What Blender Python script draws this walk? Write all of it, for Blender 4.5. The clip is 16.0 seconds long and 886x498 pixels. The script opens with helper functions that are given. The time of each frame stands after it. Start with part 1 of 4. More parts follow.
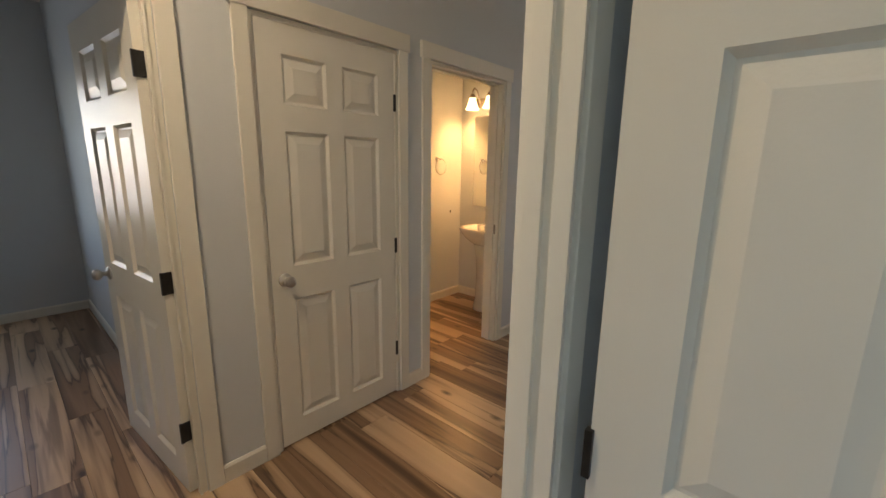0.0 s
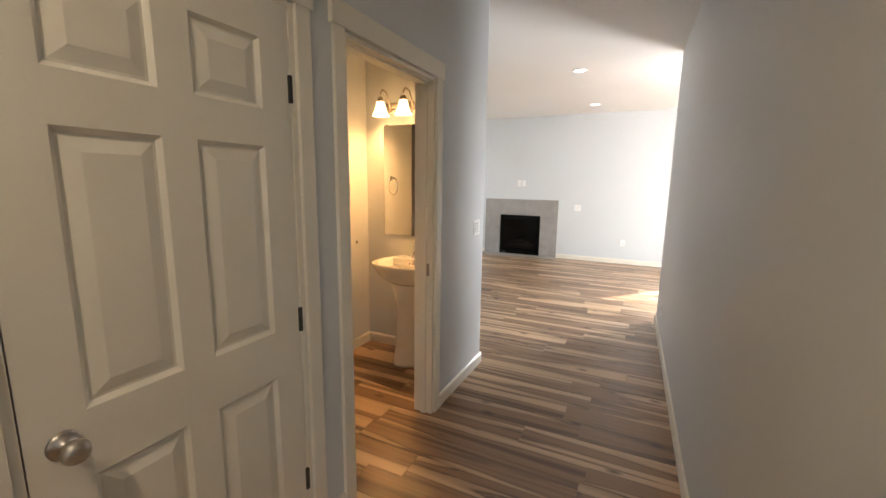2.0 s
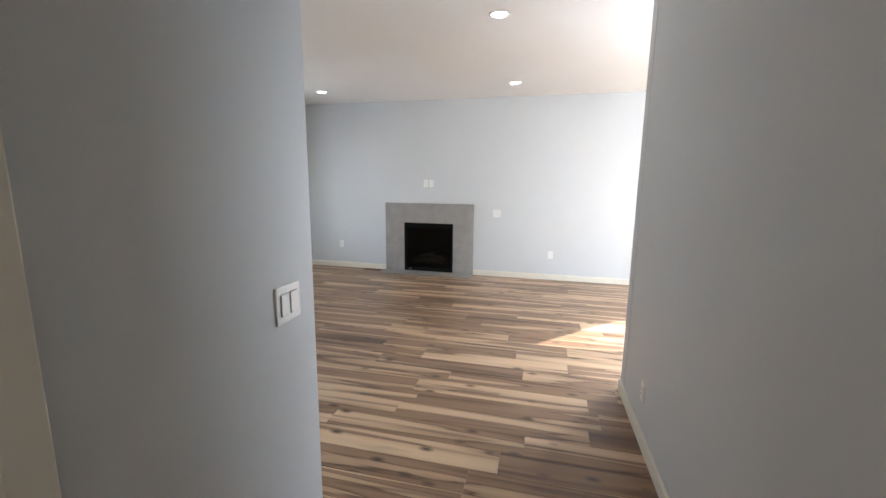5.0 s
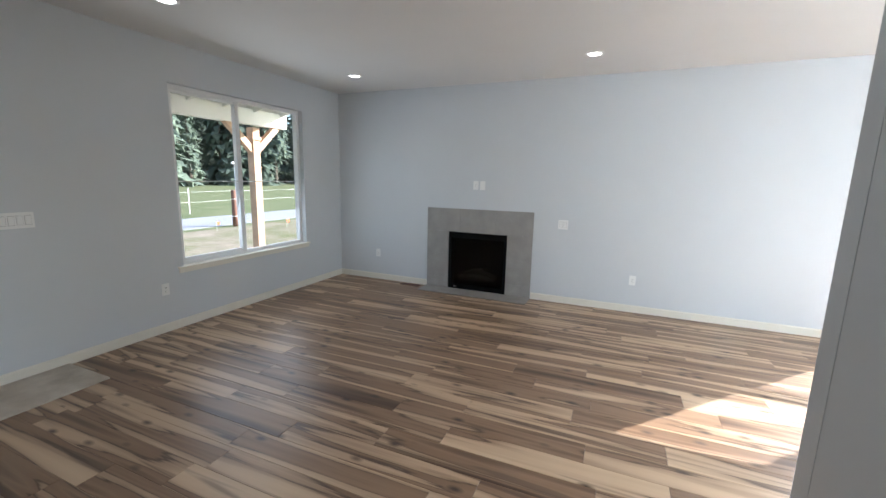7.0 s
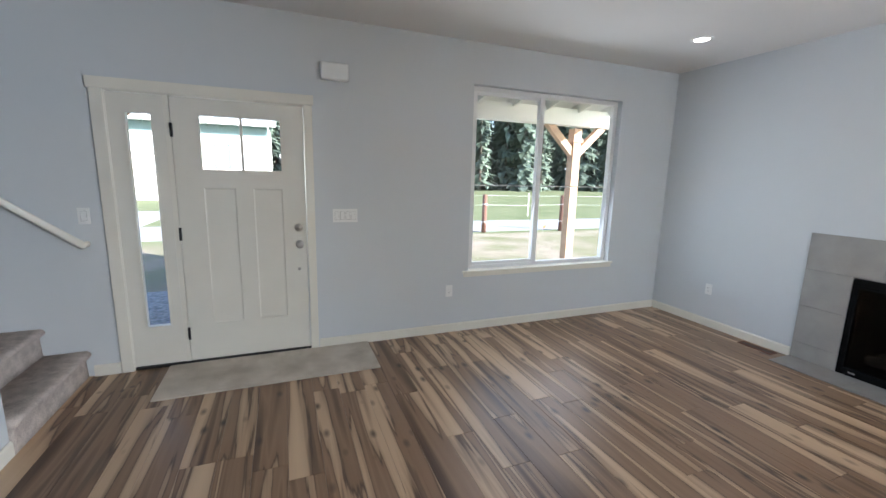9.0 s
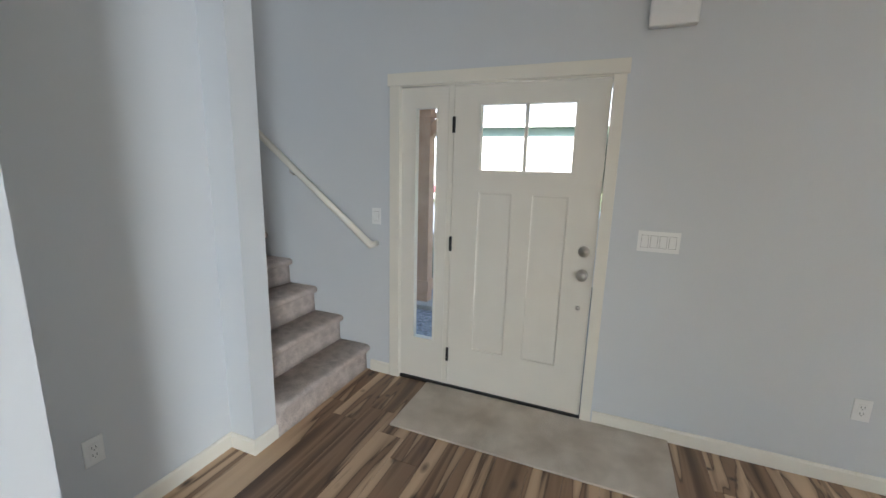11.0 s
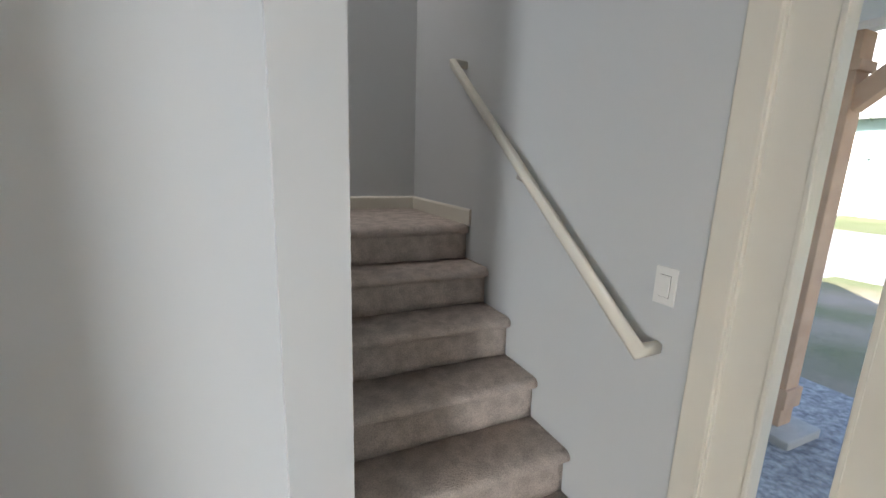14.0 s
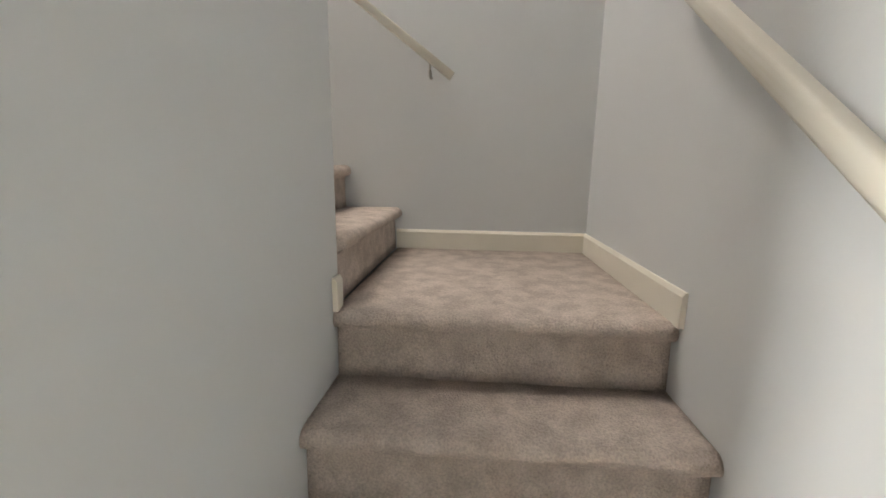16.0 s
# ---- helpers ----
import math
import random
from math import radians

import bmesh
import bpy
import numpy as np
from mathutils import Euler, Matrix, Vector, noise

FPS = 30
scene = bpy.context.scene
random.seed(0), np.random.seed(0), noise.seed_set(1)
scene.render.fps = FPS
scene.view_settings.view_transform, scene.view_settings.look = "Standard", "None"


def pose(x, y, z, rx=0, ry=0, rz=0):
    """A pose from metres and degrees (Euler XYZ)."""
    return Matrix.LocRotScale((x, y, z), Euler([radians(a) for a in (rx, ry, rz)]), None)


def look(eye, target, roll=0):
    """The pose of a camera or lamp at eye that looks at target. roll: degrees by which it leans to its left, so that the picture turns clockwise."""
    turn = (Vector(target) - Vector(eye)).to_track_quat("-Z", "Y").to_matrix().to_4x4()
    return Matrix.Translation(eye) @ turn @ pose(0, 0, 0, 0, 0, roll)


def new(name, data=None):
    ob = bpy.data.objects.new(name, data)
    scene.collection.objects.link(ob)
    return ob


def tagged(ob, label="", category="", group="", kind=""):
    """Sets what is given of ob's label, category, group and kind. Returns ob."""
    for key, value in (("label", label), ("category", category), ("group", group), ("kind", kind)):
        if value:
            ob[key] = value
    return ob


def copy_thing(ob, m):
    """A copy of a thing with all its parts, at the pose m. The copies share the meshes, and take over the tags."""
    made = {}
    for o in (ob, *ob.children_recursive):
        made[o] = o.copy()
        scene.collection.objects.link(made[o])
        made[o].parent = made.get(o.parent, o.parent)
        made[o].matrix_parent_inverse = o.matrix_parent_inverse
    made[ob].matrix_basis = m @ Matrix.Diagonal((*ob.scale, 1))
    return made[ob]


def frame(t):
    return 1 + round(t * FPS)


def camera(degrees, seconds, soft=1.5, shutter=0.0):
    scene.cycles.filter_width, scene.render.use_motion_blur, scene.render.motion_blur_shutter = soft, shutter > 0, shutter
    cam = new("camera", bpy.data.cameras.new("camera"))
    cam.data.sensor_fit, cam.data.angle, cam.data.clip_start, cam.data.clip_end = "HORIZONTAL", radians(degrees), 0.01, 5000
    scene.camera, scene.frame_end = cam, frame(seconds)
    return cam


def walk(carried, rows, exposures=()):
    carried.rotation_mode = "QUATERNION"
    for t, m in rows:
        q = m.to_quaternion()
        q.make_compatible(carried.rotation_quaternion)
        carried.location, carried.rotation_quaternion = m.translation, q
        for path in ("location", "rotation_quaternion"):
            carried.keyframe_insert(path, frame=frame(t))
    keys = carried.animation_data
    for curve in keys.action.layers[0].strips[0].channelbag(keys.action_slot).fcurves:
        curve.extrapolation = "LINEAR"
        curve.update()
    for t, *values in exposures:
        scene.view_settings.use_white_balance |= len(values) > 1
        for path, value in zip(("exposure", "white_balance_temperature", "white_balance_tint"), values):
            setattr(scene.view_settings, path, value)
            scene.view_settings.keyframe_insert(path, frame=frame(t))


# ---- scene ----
cam = camera(95.1, 16.0)
PATH = [
    (0, (0.75, 0.877, 1.424), (-0.561, 2.333, 1.022), 0.8),
    (0.5, (0.533, 0.964, 1.443), (-0.696, 2.493, 1.055), 1.0),
    (1, (0.384, 1.096, 1.447), (-0.752, 2.703, 1.091), 0.9),
    (1.5, (0.206, 1.224, 1.436), (-0.791, 2.926, 1.104), 0.8),
    (2, (0.044, 1.387, 1.462), (-0.811, 3.166, 1.136), 0.8),
    (2.5, (-0.065, 1.643, 1.451), (-0.788, 3.48, 1.128), 0.9),
    (3, (-0.143, 1.933, 1.449), (-0.756, 3.809, 1.125), 0.8),
    (3.5, (-0.231, 2.247, 1.473), (-0.755, 4.149, 1.143), 0.8),
    (4, (-0.237, 2.569, 1.482), (-0.711, 4.484, 1.151), 0.5),
    (6.5, (-0.415, 4.044, 1.545), (-0.953, 5.94, 1.203), 1.2),
    (7, (-0.427, 4.331, 1.553), (-1.196, 6.144, 1.206), 1.2),
    (7.5, (-0.429, 4.619, 1.558), (-1.513, 6.264, 1.211), 1.3),
    (8, (-0.533, 4.883, 1.54), (-1.926, 6.275, 1.19), 1.2),
    (8.5, (-0.674, 5.078, 1.534), (-2.316, 6.165, 1.183), 1.4),
    (9, (-0.819, 5.292, 1.539), (-2.649, 6.019, 1.186), 1.4),
    (9.5, (-1.027, 5.44, 1.529), (-2.963, 5.803, 1.184), 1.5),
    (10, (-1.3, 5.533, 1.56), (-3.266, 5.514, 1.192), 1.7),
    (12.5, (-2.716, 5.392, 1.495), (-4.015, 3.915, 1.13), 1.8),
    (13, (-2.936, 5.201, 1.468), (-4.061, 3.587, 1.108), 2.0),
    (13.5, (-3.137, 4.989, 1.492), (-4.091, 3.272, 1.117), 1.7),
    (14, (-3.297, 4.782, 1.537), (-4.1, 2.995, 1.134), 1.8),
    (14.5, (-3.465, 4.531, 1.545), (-4.071, 2.67, 1.135), 1.4),
    (15, (-3.638, 4.288, 1.546), (-4.008, 2.363, 1.15), 1.0),
    (15.5, (-3.771, 4.022, 1.558), (-3.891, 2.064, 1.166), 0.9),
    (16, (-3.859, 3.736, 1.591), (-3.705, 1.78, 1.204), 0.8),
]
walk(cam, [(t, look(eye, target, roll)) for t, eye, target, roll in PATH],
     [(0, 2.55, 6900, 14), (1.5, 2.6, 6850, 14), (4, 2.5, 6500, 14), (7, 1.75, 5950, 10), (9, 2.1, 5900, 11), (10, 2.12, 6050, 10), (12.5, 2.25, 6350, 11), (14.5, 2.5, 6650, 12), (15, 2.85, 6600, 12), (15.5, 3.35, 7000, 13), (16, 3.45, 7350, 13)])

# ---- light ----
SUN_AZ, SUN_EL = math.atan2(0.73, 0.683), radians(27.7)
world = bpy.data.worlds.new("world")
scene.world = world
world.use_nodes = True
_nt = world.node_tree
_sky = _nt.nodes.new("ShaderNodeTexSky")
_sky.sky_type, _sky.sun_disc = "NISHITA", False
_sky.sun_elevation, _sky.sun_rotation = SUN_EL, math.pi / 2 - SUN_AZ
_nt.links.new(_sky.outputs[0], _nt.nodes["Background"].inputs[0])
_nt.nodes["Background"].inputs[1].default_value = 0.12
_d = Vector((math.cos(SUN_AZ) * math.cos(SUN_EL), math.sin(SUN_AZ) * math.cos(SUN_EL), math.sin(SUN_EL)))
sun = new("sun", bpy.data.lights.new("sun", "SUN"))
sun.data.energy, sun.data.angle, sun.data.color = 5.0, radians(0.5), (1, 0.95, 0.87)
sun.matrix_world = look(_d * 30, (0, 0, 0))


H_CEIL = 2.75


def area_light(name, at, toward, w, h, power, color=(0.86, 0.93, 1.0)):
    """An area lamp: skylight that enters by an opening, or added fill light."""
    lamp = new(name, bpy.data.lights.new(name, "AREA"))
    lamp.data.shape, lamp.data.size, lamp.data.size_y = "RECTANGLE", w, h
    lamp.data.energy, lamp.data.color = power, color
    lamp.matrix_world = look(at, toward)
    return lamp


area_light("skylight_slider", (3.05, 9.50, 1.1), (2.6, 5, 0.4), 1.7, 1.9, 92, (0.85, 0.93, 1.0)).data.spread = radians(120)
# Added fill at an unseen kitchen window, aimed along the fireplace wall.
area_light("kitchen_fill", (4.95, 7.8, 1.5), (2.2, 9.6, 0.9), 2.4, 1.4, 1.0).data.spread = radians(100)
area_light("skylight_front", (-4.40, 7.88, 1.5), (0, 7.88, 0.3), 1.6, 1.6, 4)
area_light("skylight_side_room", (-4.38, 0.10, 1.5), (0, 0.4, 1.2), 1.2, 1.2, 0.9)
area_light("skylight_back_room", (2.4, -1.55, 1.5), (1.0, 1.5, 1.2), 1.5, 1.15, 2.0, (0.66, 0.82, 1.0))
# Added warm fill for the hall; no lamp is known here.
area_light("hall_fill", (-0.37, 0.75, H_CEIL - 0.012), (-0.37, 0.75, 0), 0.11, 0.11, 3.3, (1.0, 0.82, 0.58))
# Added fill below the stairwell ceiling, standing in for unseen upstairs light.
area_light("upstairs_fill", (-2.4, 2.2, 5.28), (-2.6, 2.2, 1), 1.8, 0.8, 14, (1.0, 0.97, 0.95))


# ---- materials ----
def mat(name, color, rough=0.6, metal=0.0, vary=0.06, scale=3.0, bump=0.0, bscale=200.0, color2=None, spec=0.5, coat=0.0):
    m = bpy.data.materials.new(name)
    m.use_nodes = True
    nt = m.node_tree
    b = nt.nodes["Principled BSDF"]
    b.inputs["Roughness"].default_value, b.inputs["Metallic"].default_value = rough, metal
    b.inputs["Specular IOR Level"].default_value = spec
    b.inputs["Coat Weight"].default_value = coat
    co = nt.nodes.new("ShaderNodeTexCoord")
    n = nt.nodes.new("ShaderNodeTexNoise")
    n.inputs["Scale"].default_value, n.inputs["Detail"].default_value = scale, 6
    nt.links.new(co.outputs["Object"], n.inputs["Vector"])
    r = nt.nodes.new("ShaderNodeValToRGB")
    r.color_ramp.elements[0].position, r.color_ramp.elements[1].position = 0.3, 0.7
    lo = [c * (1 - vary) for c in color] if color2 is None else color2
    hi = [min(1, c * (1 + vary)) for c in color] if color2 is None else color
    r.color_ramp.elements[0].color, r.color_ramp.elements[1].color = (*lo, 1), (*hi, 1)
    nt.links.new(n.outputs["Fac"], r.inputs[0])
    nt.links.new(r.outputs[0], b.inputs["Base Color"])
    if bump:
        n2 = nt.nodes.new("ShaderNodeTexNoise")
        n2.inputs["Scale"].default_value, n2.inputs["Detail"].default_value = bscale, 3
        nt.links.new(co.outputs["Object"], n2.inputs["Vector"])
        bp = nt.nodes.new("ShaderNodeBump")
        bp.inputs["Strength"].default_value, bp.inputs["Distance"].default_value = bump, 0.003
        nt.links.new(n2.outputs["Fac"], bp.inputs["Height"])
        nt.links.new(bp.outputs[0], b.inputs["Normal"])
        if bump >= 0.9:
            bp.inputs["Distance"].default_value = 0.008
            gr = nt.nodes.new("ShaderNodeMapRange")
            gr.inputs[1].default_value, gr.inputs[2].default_value, gr.inputs[3].default_value, gr.inputs[4].default_value = 0.3, 0.7, 0.82, 1.14
            nt.links.new(n2.outputs["Fac"], gr.inputs[0])
            mg = nt.nodes.new("ShaderNodeVectorMath")
            mg.operation = "SCALE"
            nt.links.new(r.outputs[0], mg.inputs[0])
            nt.links.new(gr.outputs[0], mg.inputs["Scale"])
            nt.links.new(mg.outputs[0], b.inputs["Base Color"])
    return m


def glow(name, color, strength):
    m = bpy.data.materials.new(name)
    m.use_nodes = True
    b = m.node_tree.nodes["Principled BSDF"]
    b.inputs["Base Color"].default_value = (0.8, 0.8, 0.8, 1)
    b.inputs["Emission Color"].default_value = (*color, 1)
    b.inputs["Emission Strength"].default_value = strength
    return m


def glass_mat(name, tint=(1, 1, 1)):
    m = bpy.data.materials.new(name)
    m.use_nodes = True
    nt = m.node_tree
    tr = nt.nodes.new("ShaderNodeBsdfTransparent")
    gl = nt.nodes.new("ShaderNodeBsdfGlossy")
    gl.inputs["Roughness"].default_value = 0.02
    tr.inputs[0].default_value = (*tint, 1)
    lw = nt.nodes.new("ShaderNodeLayerWeight")
    pw, fr = nt.nodes.new("ShaderNodeMath"), nt.nodes.new("ShaderNodeMath")
    pw.operation, fr.operation = "POWER", "MULTIPLY_ADD"
    pw.inputs[1].default_value, fr.inputs[1].default_value, fr.inputs[2].default_value = 5.0, 0.45, 0.02
    nt.links.new(lw.outputs["Facing"], pw.inputs[0])
    nt.links.new(pw.outputs[0], fr.inputs[0])
    mx = nt.nodes.new("ShaderNodeMixShader")
    nt.links.new(fr.outputs[0], mx.inputs[0])
    nt.links.new(tr.outputs[0], mx.inputs[1])
    nt.links.new(gl.outputs[0], mx.inputs[2])
    nt.links.new(mx.outputs[0], nt.nodes["Material Output"].inputs[0])
    return m


def plank_mat():
    """Rustic wood planks: streaks along x, knots, each plank its own tone."""
    m = bpy.data.materials.new("wood_plank")
    m.use_nodes = True
    nt = m.node_tree
    N, L = nt.nodes.new, nt.links.new
    b = nt.nodes["Principled BSDF"]
    co, oi = N("ShaderNodeTexCoord"), N("ShaderNodeObjectInfo")
    off = N("ShaderNodeVectorMath")
    off.operation = "MULTIPLY_ADD"
    cmb = N("ShaderNodeCombineXYZ")
    for i in range(3):
        L(oi.outputs["Random"], cmb.inputs[i])
    off.inputs[1].default_value = (57.0, 91.0, 13.0)
    L(cmb.outputs[0], off.inputs[0])
    L(co.outputs["Object"], off.inputs[2])

    def streak(sx, sy, detail, dist):
        mp = N("ShaderNodeMapping")
        mp.inputs["Scale"].default_value = (sx, sy, 1)
        L(off.outputs[0], mp.inputs[0])
        n = N("ShaderNodeTexNoise")
        n.inputs["Scale"].default_value, n.inputs["Detail"].default_value = 1.0, detail
        n.inputs["Distortion"].default_value = dist
        L(mp.outputs[0], n.inputs["Vector"])
        return n
    broad, fine, drift = streak(0.45, 8.5, 1.5, 0.6), streak(3, 110, 4, 0.2), streak(1.6, 30, 4, 0.8)
    dark = streak(0.7, 12, 3, 0.8)
    tone = N("ShaderNodeMapRange")
    tone.inputs[3].default_value, tone.inputs[4].default_value = -0.125, 0.045
    L(oi.outputs["Random"], tone.inputs[0])
    add = N("ShaderNodeMath")
    L(broad.outputs["Fac"], add.inputs[0])
    L(tone.outputs[0], add.inputs[1])
    add1 = N("ShaderNodeMath")
    add1.operation = "MULTIPLY_ADD"
    L(drift.outputs["Fac"], add1.inputs[0])
    add1.inputs[1].default_value = 0.08
    L(add.outputs[0], add1.inputs[2])
    add2 = N("ShaderNodeMath")
    add2.operation = "MULTIPLY_ADD"
    L(fine.outputs["Fac"], add2.inputs[0])
    add2.inputs[1].default_value = 0.05
    L(add1.outputs[0], add2.inputs[2])
    r = N("ShaderNodeValToRGB")
    e = r.color_ramp.elements
    e[0].position, e[0].color = 0.27, (0.085, 0.044, 0.023, 1)
    e[1].position, e[1].color = 0.86, (0.66, 0.48, 0.31, 1)
    for p, c in ((0.36, (0.175, 0.100, 0.056, 1)), (0.44, (0.285, 0.177, 0.104, 1)), (0.525, (0.235, 0.140, 0.081, 1)), (0.538, (0.085, 0.046, 0.026, 1)), (0.556, (0.38, 0.252, 0.155, 1)), (0.62, (0.55, 0.380, 0.238, 1))):
        x = e.new(p)
        x.color = c
    L(add2.outputs[0], r.inputs[0])
    dr = N("ShaderNodeMapRange")
    dr.inputs[1].default_value, dr.inputs[2].default_value = 0.60, 0.67
    L(dark.outputs["Fac"], dr.inputs[0])
    mul = N("ShaderNodeMath")
    mul.operation = "MULTIPLY"
    mul.inputs[1].default_value = 0.55
    L(dr.outputs[0], mul.inputs[0])
    mx = N("ShaderNodeMix")
    mx.data_type = "RGBA"
    L(mul.outputs[0], mx.inputs[0])
    L(r.outputs[0], mx.inputs[6])
    mx.inputs[7].default_value = (0.085, 0.048, 0.030, 1)
    # knots
    mp = N("ShaderNodeMapping")
    mp.inputs["Scale"].default_value = (3.6, 7.5, 1)
    L(off.outputs[0], mp.inputs[0])
    vo = N("ShaderNodeTexVoronoi")
    vo.inputs["Scale"].default_value = 1.0
    L(mp.outputs[0], vo.inputs["Vector"])
    kr = N("ShaderNodeMapRange")
    kr.inputs[1].default_value, kr.inputs[2].default_value = 0.20, 0.05
    L(vo.outputs["Distance"], kr.inputs[0])
    mk = N("ShaderNodeMix")
    mk.data_type = "RGBA"
    km = N("ShaderNodeMath")
    km.operation = "MULTIPLY"
    km.inputs[1].default_value = 0.95
    L(kr.outputs[0], km.inputs[0])
    L(km.outputs[0], mk.inputs[0])
    L(mx.outputs[2], mk.inputs[6])
    mk.inputs[7].default_value = (0.05, 0.03, 0.02, 1)
    L(mk.outputs[2], b.inputs["Base Color"])
    b.inputs["Roughness"].default_value = 0.36
    b.inputs["Specular IOR Level"].default_value = 0.5
    bp = N("ShaderNodeBump")
    bp.inputs["Strength"].default_value, bp.inputs["Distance"].default_value = 0.25, 0.001
    L(fine.outputs["Fac"], bp.inputs["Height"])
    L(bp.outputs[0], b.inputs["Normal"])
    return m


WALL = mat("wall_paint", (0.62, 0.64, 0.65), 0.55, vary=0.015, scale=1.2, bump=0.10, bscale=90, spec=0.35)
CEIL = mat("ceiling_paint", (0.78, 0.77, 0.75), 0.7, vary=0.015, scale=1.5, bump=0.25, bscale=80)
TRIM = mat("trim_paint", (0.77, 0.735, 0.645), 0.32, vary=0.02, scale=5, bump=0.04, bscale=60)
DOORW = mat("door_paint", (0.75, 0.72, 0.64), 0.30, vary=0.02, scale=4, bump=0.10, bscale=140)
PLASTIC = mat("white_plastic", (0.82, 0.82, 0.80), 0.3, vary=0.01)
SLOT = mat("socket_slot", (0.04, 0.04, 0.04), 0.5)
BLACK = mat("black_hinge", (0.015, 0.014, 0.013), 0.4, vary=0.2, scale=40)
NICKEL = mat("satin_nickel", (0.55, 0.52, 0.48), 0.28, 1.0, vary=0.05, scale=20)
CHROME = mat("chrome", (0.8, 0.8, 0.8), 0.08, 1.0, vary=0.02)
BRONZE = mat("brushed_metal", (0.36, 0.31, 0.26), 0.35, 1.0, vary=0.1, scale=25)
CARPET = mat("stair_carpet", (0.64, 0.555, 0.50), 0.95, scale=13, color2=(0.50, 0.43, 0.385), bump=1.0, bscale=170, spec=0.1)
_ramp = CARPET.node_tree.nodes["Color Ramp"].color_ramp.elements
_ramp[0].position, _ramp[1].position = 0.38, 0.60
MATCARPET = mat("mat_carpet", (0.78, 0.70, 0.60), 0.95, scale=5, color2=(0.56, 0.48, 0.39), bump=0.9, bscale=300, spec=0.1)
TILE = mat("grey_tile", (0.31, 0.295, 0.275), 0.45, vary=0.1, scale=6, bump=0.1, bscale=60)
GROUT = mat("grout", (0.28, 0.27, 0.26), 0.9)
FIREBLACK = mat("black_steel", (0.005, 0.005, 0.005), 0.8, vary=0.2, scale=15, spec=0.05)
FIREGLASS = mat("dark_glass", (0.006, 0.006, 0.007), 0.06, vary=0.1)
LOG = mat("ceramic_log", (0.34, 0.27, 0.22), 0.9, scale=14, color2=(0.04, 0.03, 0.03), bump=0.6, bscale=50)
CERAMIC = mat("white_ceramic", (0.82, 0.81, 0.78), 0.08, vary=0.01, coat=0.4)
VINYL = mat("white_vinyl", (0.80, 0.80, 0.79), 0.35, vary=0.01)
GLASS = glass_mat("window_glass")
FIRGLASS = glass_mat("firebox_glass", (0.42, 0.42, 0.43))
MIRROR = mat("mirror_silver", (0.86, 0.87, 0.85), 0.01, 1.0, vary=0.0)
LAMPON = glow("lamp_disc", (1.0, 0.96, 0.9), 2.5)
SHADE = glow("frosted_shade", (1.0, 0.60, 0.25), 1.4)
PLANK = plank_mat()
JOINT = mat("plank_joint", (0.06, 0.042, 0.032), 0.8)
CEDAR = mat("cedar_post", (0.64, 0.45, 0.32), 0.7, scale=6, color2=(0.50, 0.32, 0.215), bump=0.3, bscale=40)
SIDING = mat("white_siding", (0.80, 0.80, 0.78), 0.6, vary=0.03)
GRASS = mat("meadow", (0.17, 0.185, 0.105), 0.95, scale=0.8, color2=(0.11, 0.135, 0.065), bump=1.0, bscale=25, spec=0.1)
DIRT = mat("bare_dirt", (0.30, 0.255, 0.21), 0.95, scale=0.9, color2=(0.14, 0.15, 0.075), bump=1.0, bscale=20, spec=0.1)
GRAVEL = mat("gravel", (0.42, 0.43, 0.45), 0.95, scale=22, color2=(0.17, 0.18, 0.20), bump=1.0, bscale=40, spec=0.1)
FOLIAGE = mat("conifer_needles", (0.17, 0.215, 0.16), 0.9, scale=0.5, color2=(0.10, 0.135, 0.11), spec=0.15)
BARK = mat("bark", (0.16, 0.13, 0.10), 0.95, scale=4, color2=(0.08, 0.06, 0.05), bump=0.8, bscale=12)
POSTWOOD = mat("weathered_post", (0.20, 0.10, 0.07), 0.9, scale=5, color2=(0.12, 0.06, 0.045))
CONCRETE = mat("concrete", (0.42, 0.41, 0.39), 0.9, vary=0.12, scale=6, bump=0.4, bscale=50)
FASCIA = mat("teal_fascia", (0.20, 0.28, 0.28), 0.6)
CARRED = mat("car_red", (0.24, 0.07, 0.09), 0.25, coat=0.6)
CARWHITE = mat("car_white", (0.75, 0.75, 0.73), 0.3, coat=0.5)
RUBBER = mat("rubber", (0.02, 0.02, 0.02), 0.8)
ROOFMETAL = mat("metal_roof", (0.42, 0.44, 0.45), 0.4, vary=0.05)
ORANGE = mat("flag_orange", (0.8, 0.12, 0.04), 0.6)
BARNRED = mat("barn_red", (0.26, 0.09, 0.075), 0.8, vary=0.15, scale=2)
ROPE = mat("white_rope", (0.8, 0.8, 0.78), 0.7)


# ---- mesh helpers ----
def bm_box(bm, a, b):
    x0, x1 = sorted((a[0], b[0])); y0, y1 = sorted((a[1], b[1])); z0, z1 = sorted((a[2], b[2]))
    v = [bm.verts.new(p) for p in ((x0, y0, z0), (x1, y0, z0), (x1, y1, z0), (x0, y1, z0), (x0, y0, z1), (x1, y0, z1), (x1, y1, z1), (x0, y1, z1))]
    for f in ((3, 2, 1, 0), (4, 5, 6, 7), (0, 1, 5, 4), (1, 2, 6, 5), (2, 3, 7, 6), (3, 0, 4, 7)):
        bm.faces.new([v[i] for i in f])


def finish(bm, name, material, parent=None, smooth=False, at=None):
    bmesh.ops.recalc_face_normals(bm, faces=bm.faces)
    me = bpy.data.meshes.new(name)
    bm.to_mesh(me)
    bm.free()
    me.materials.append(material)
    if smooth:
        for p in me.polygons:
            p.use_smooth = True
    ob = new(name, me)
    if parent:
        ob.parent = parent
    if at is not None:
        ob.matrix_basis = at
    return ob


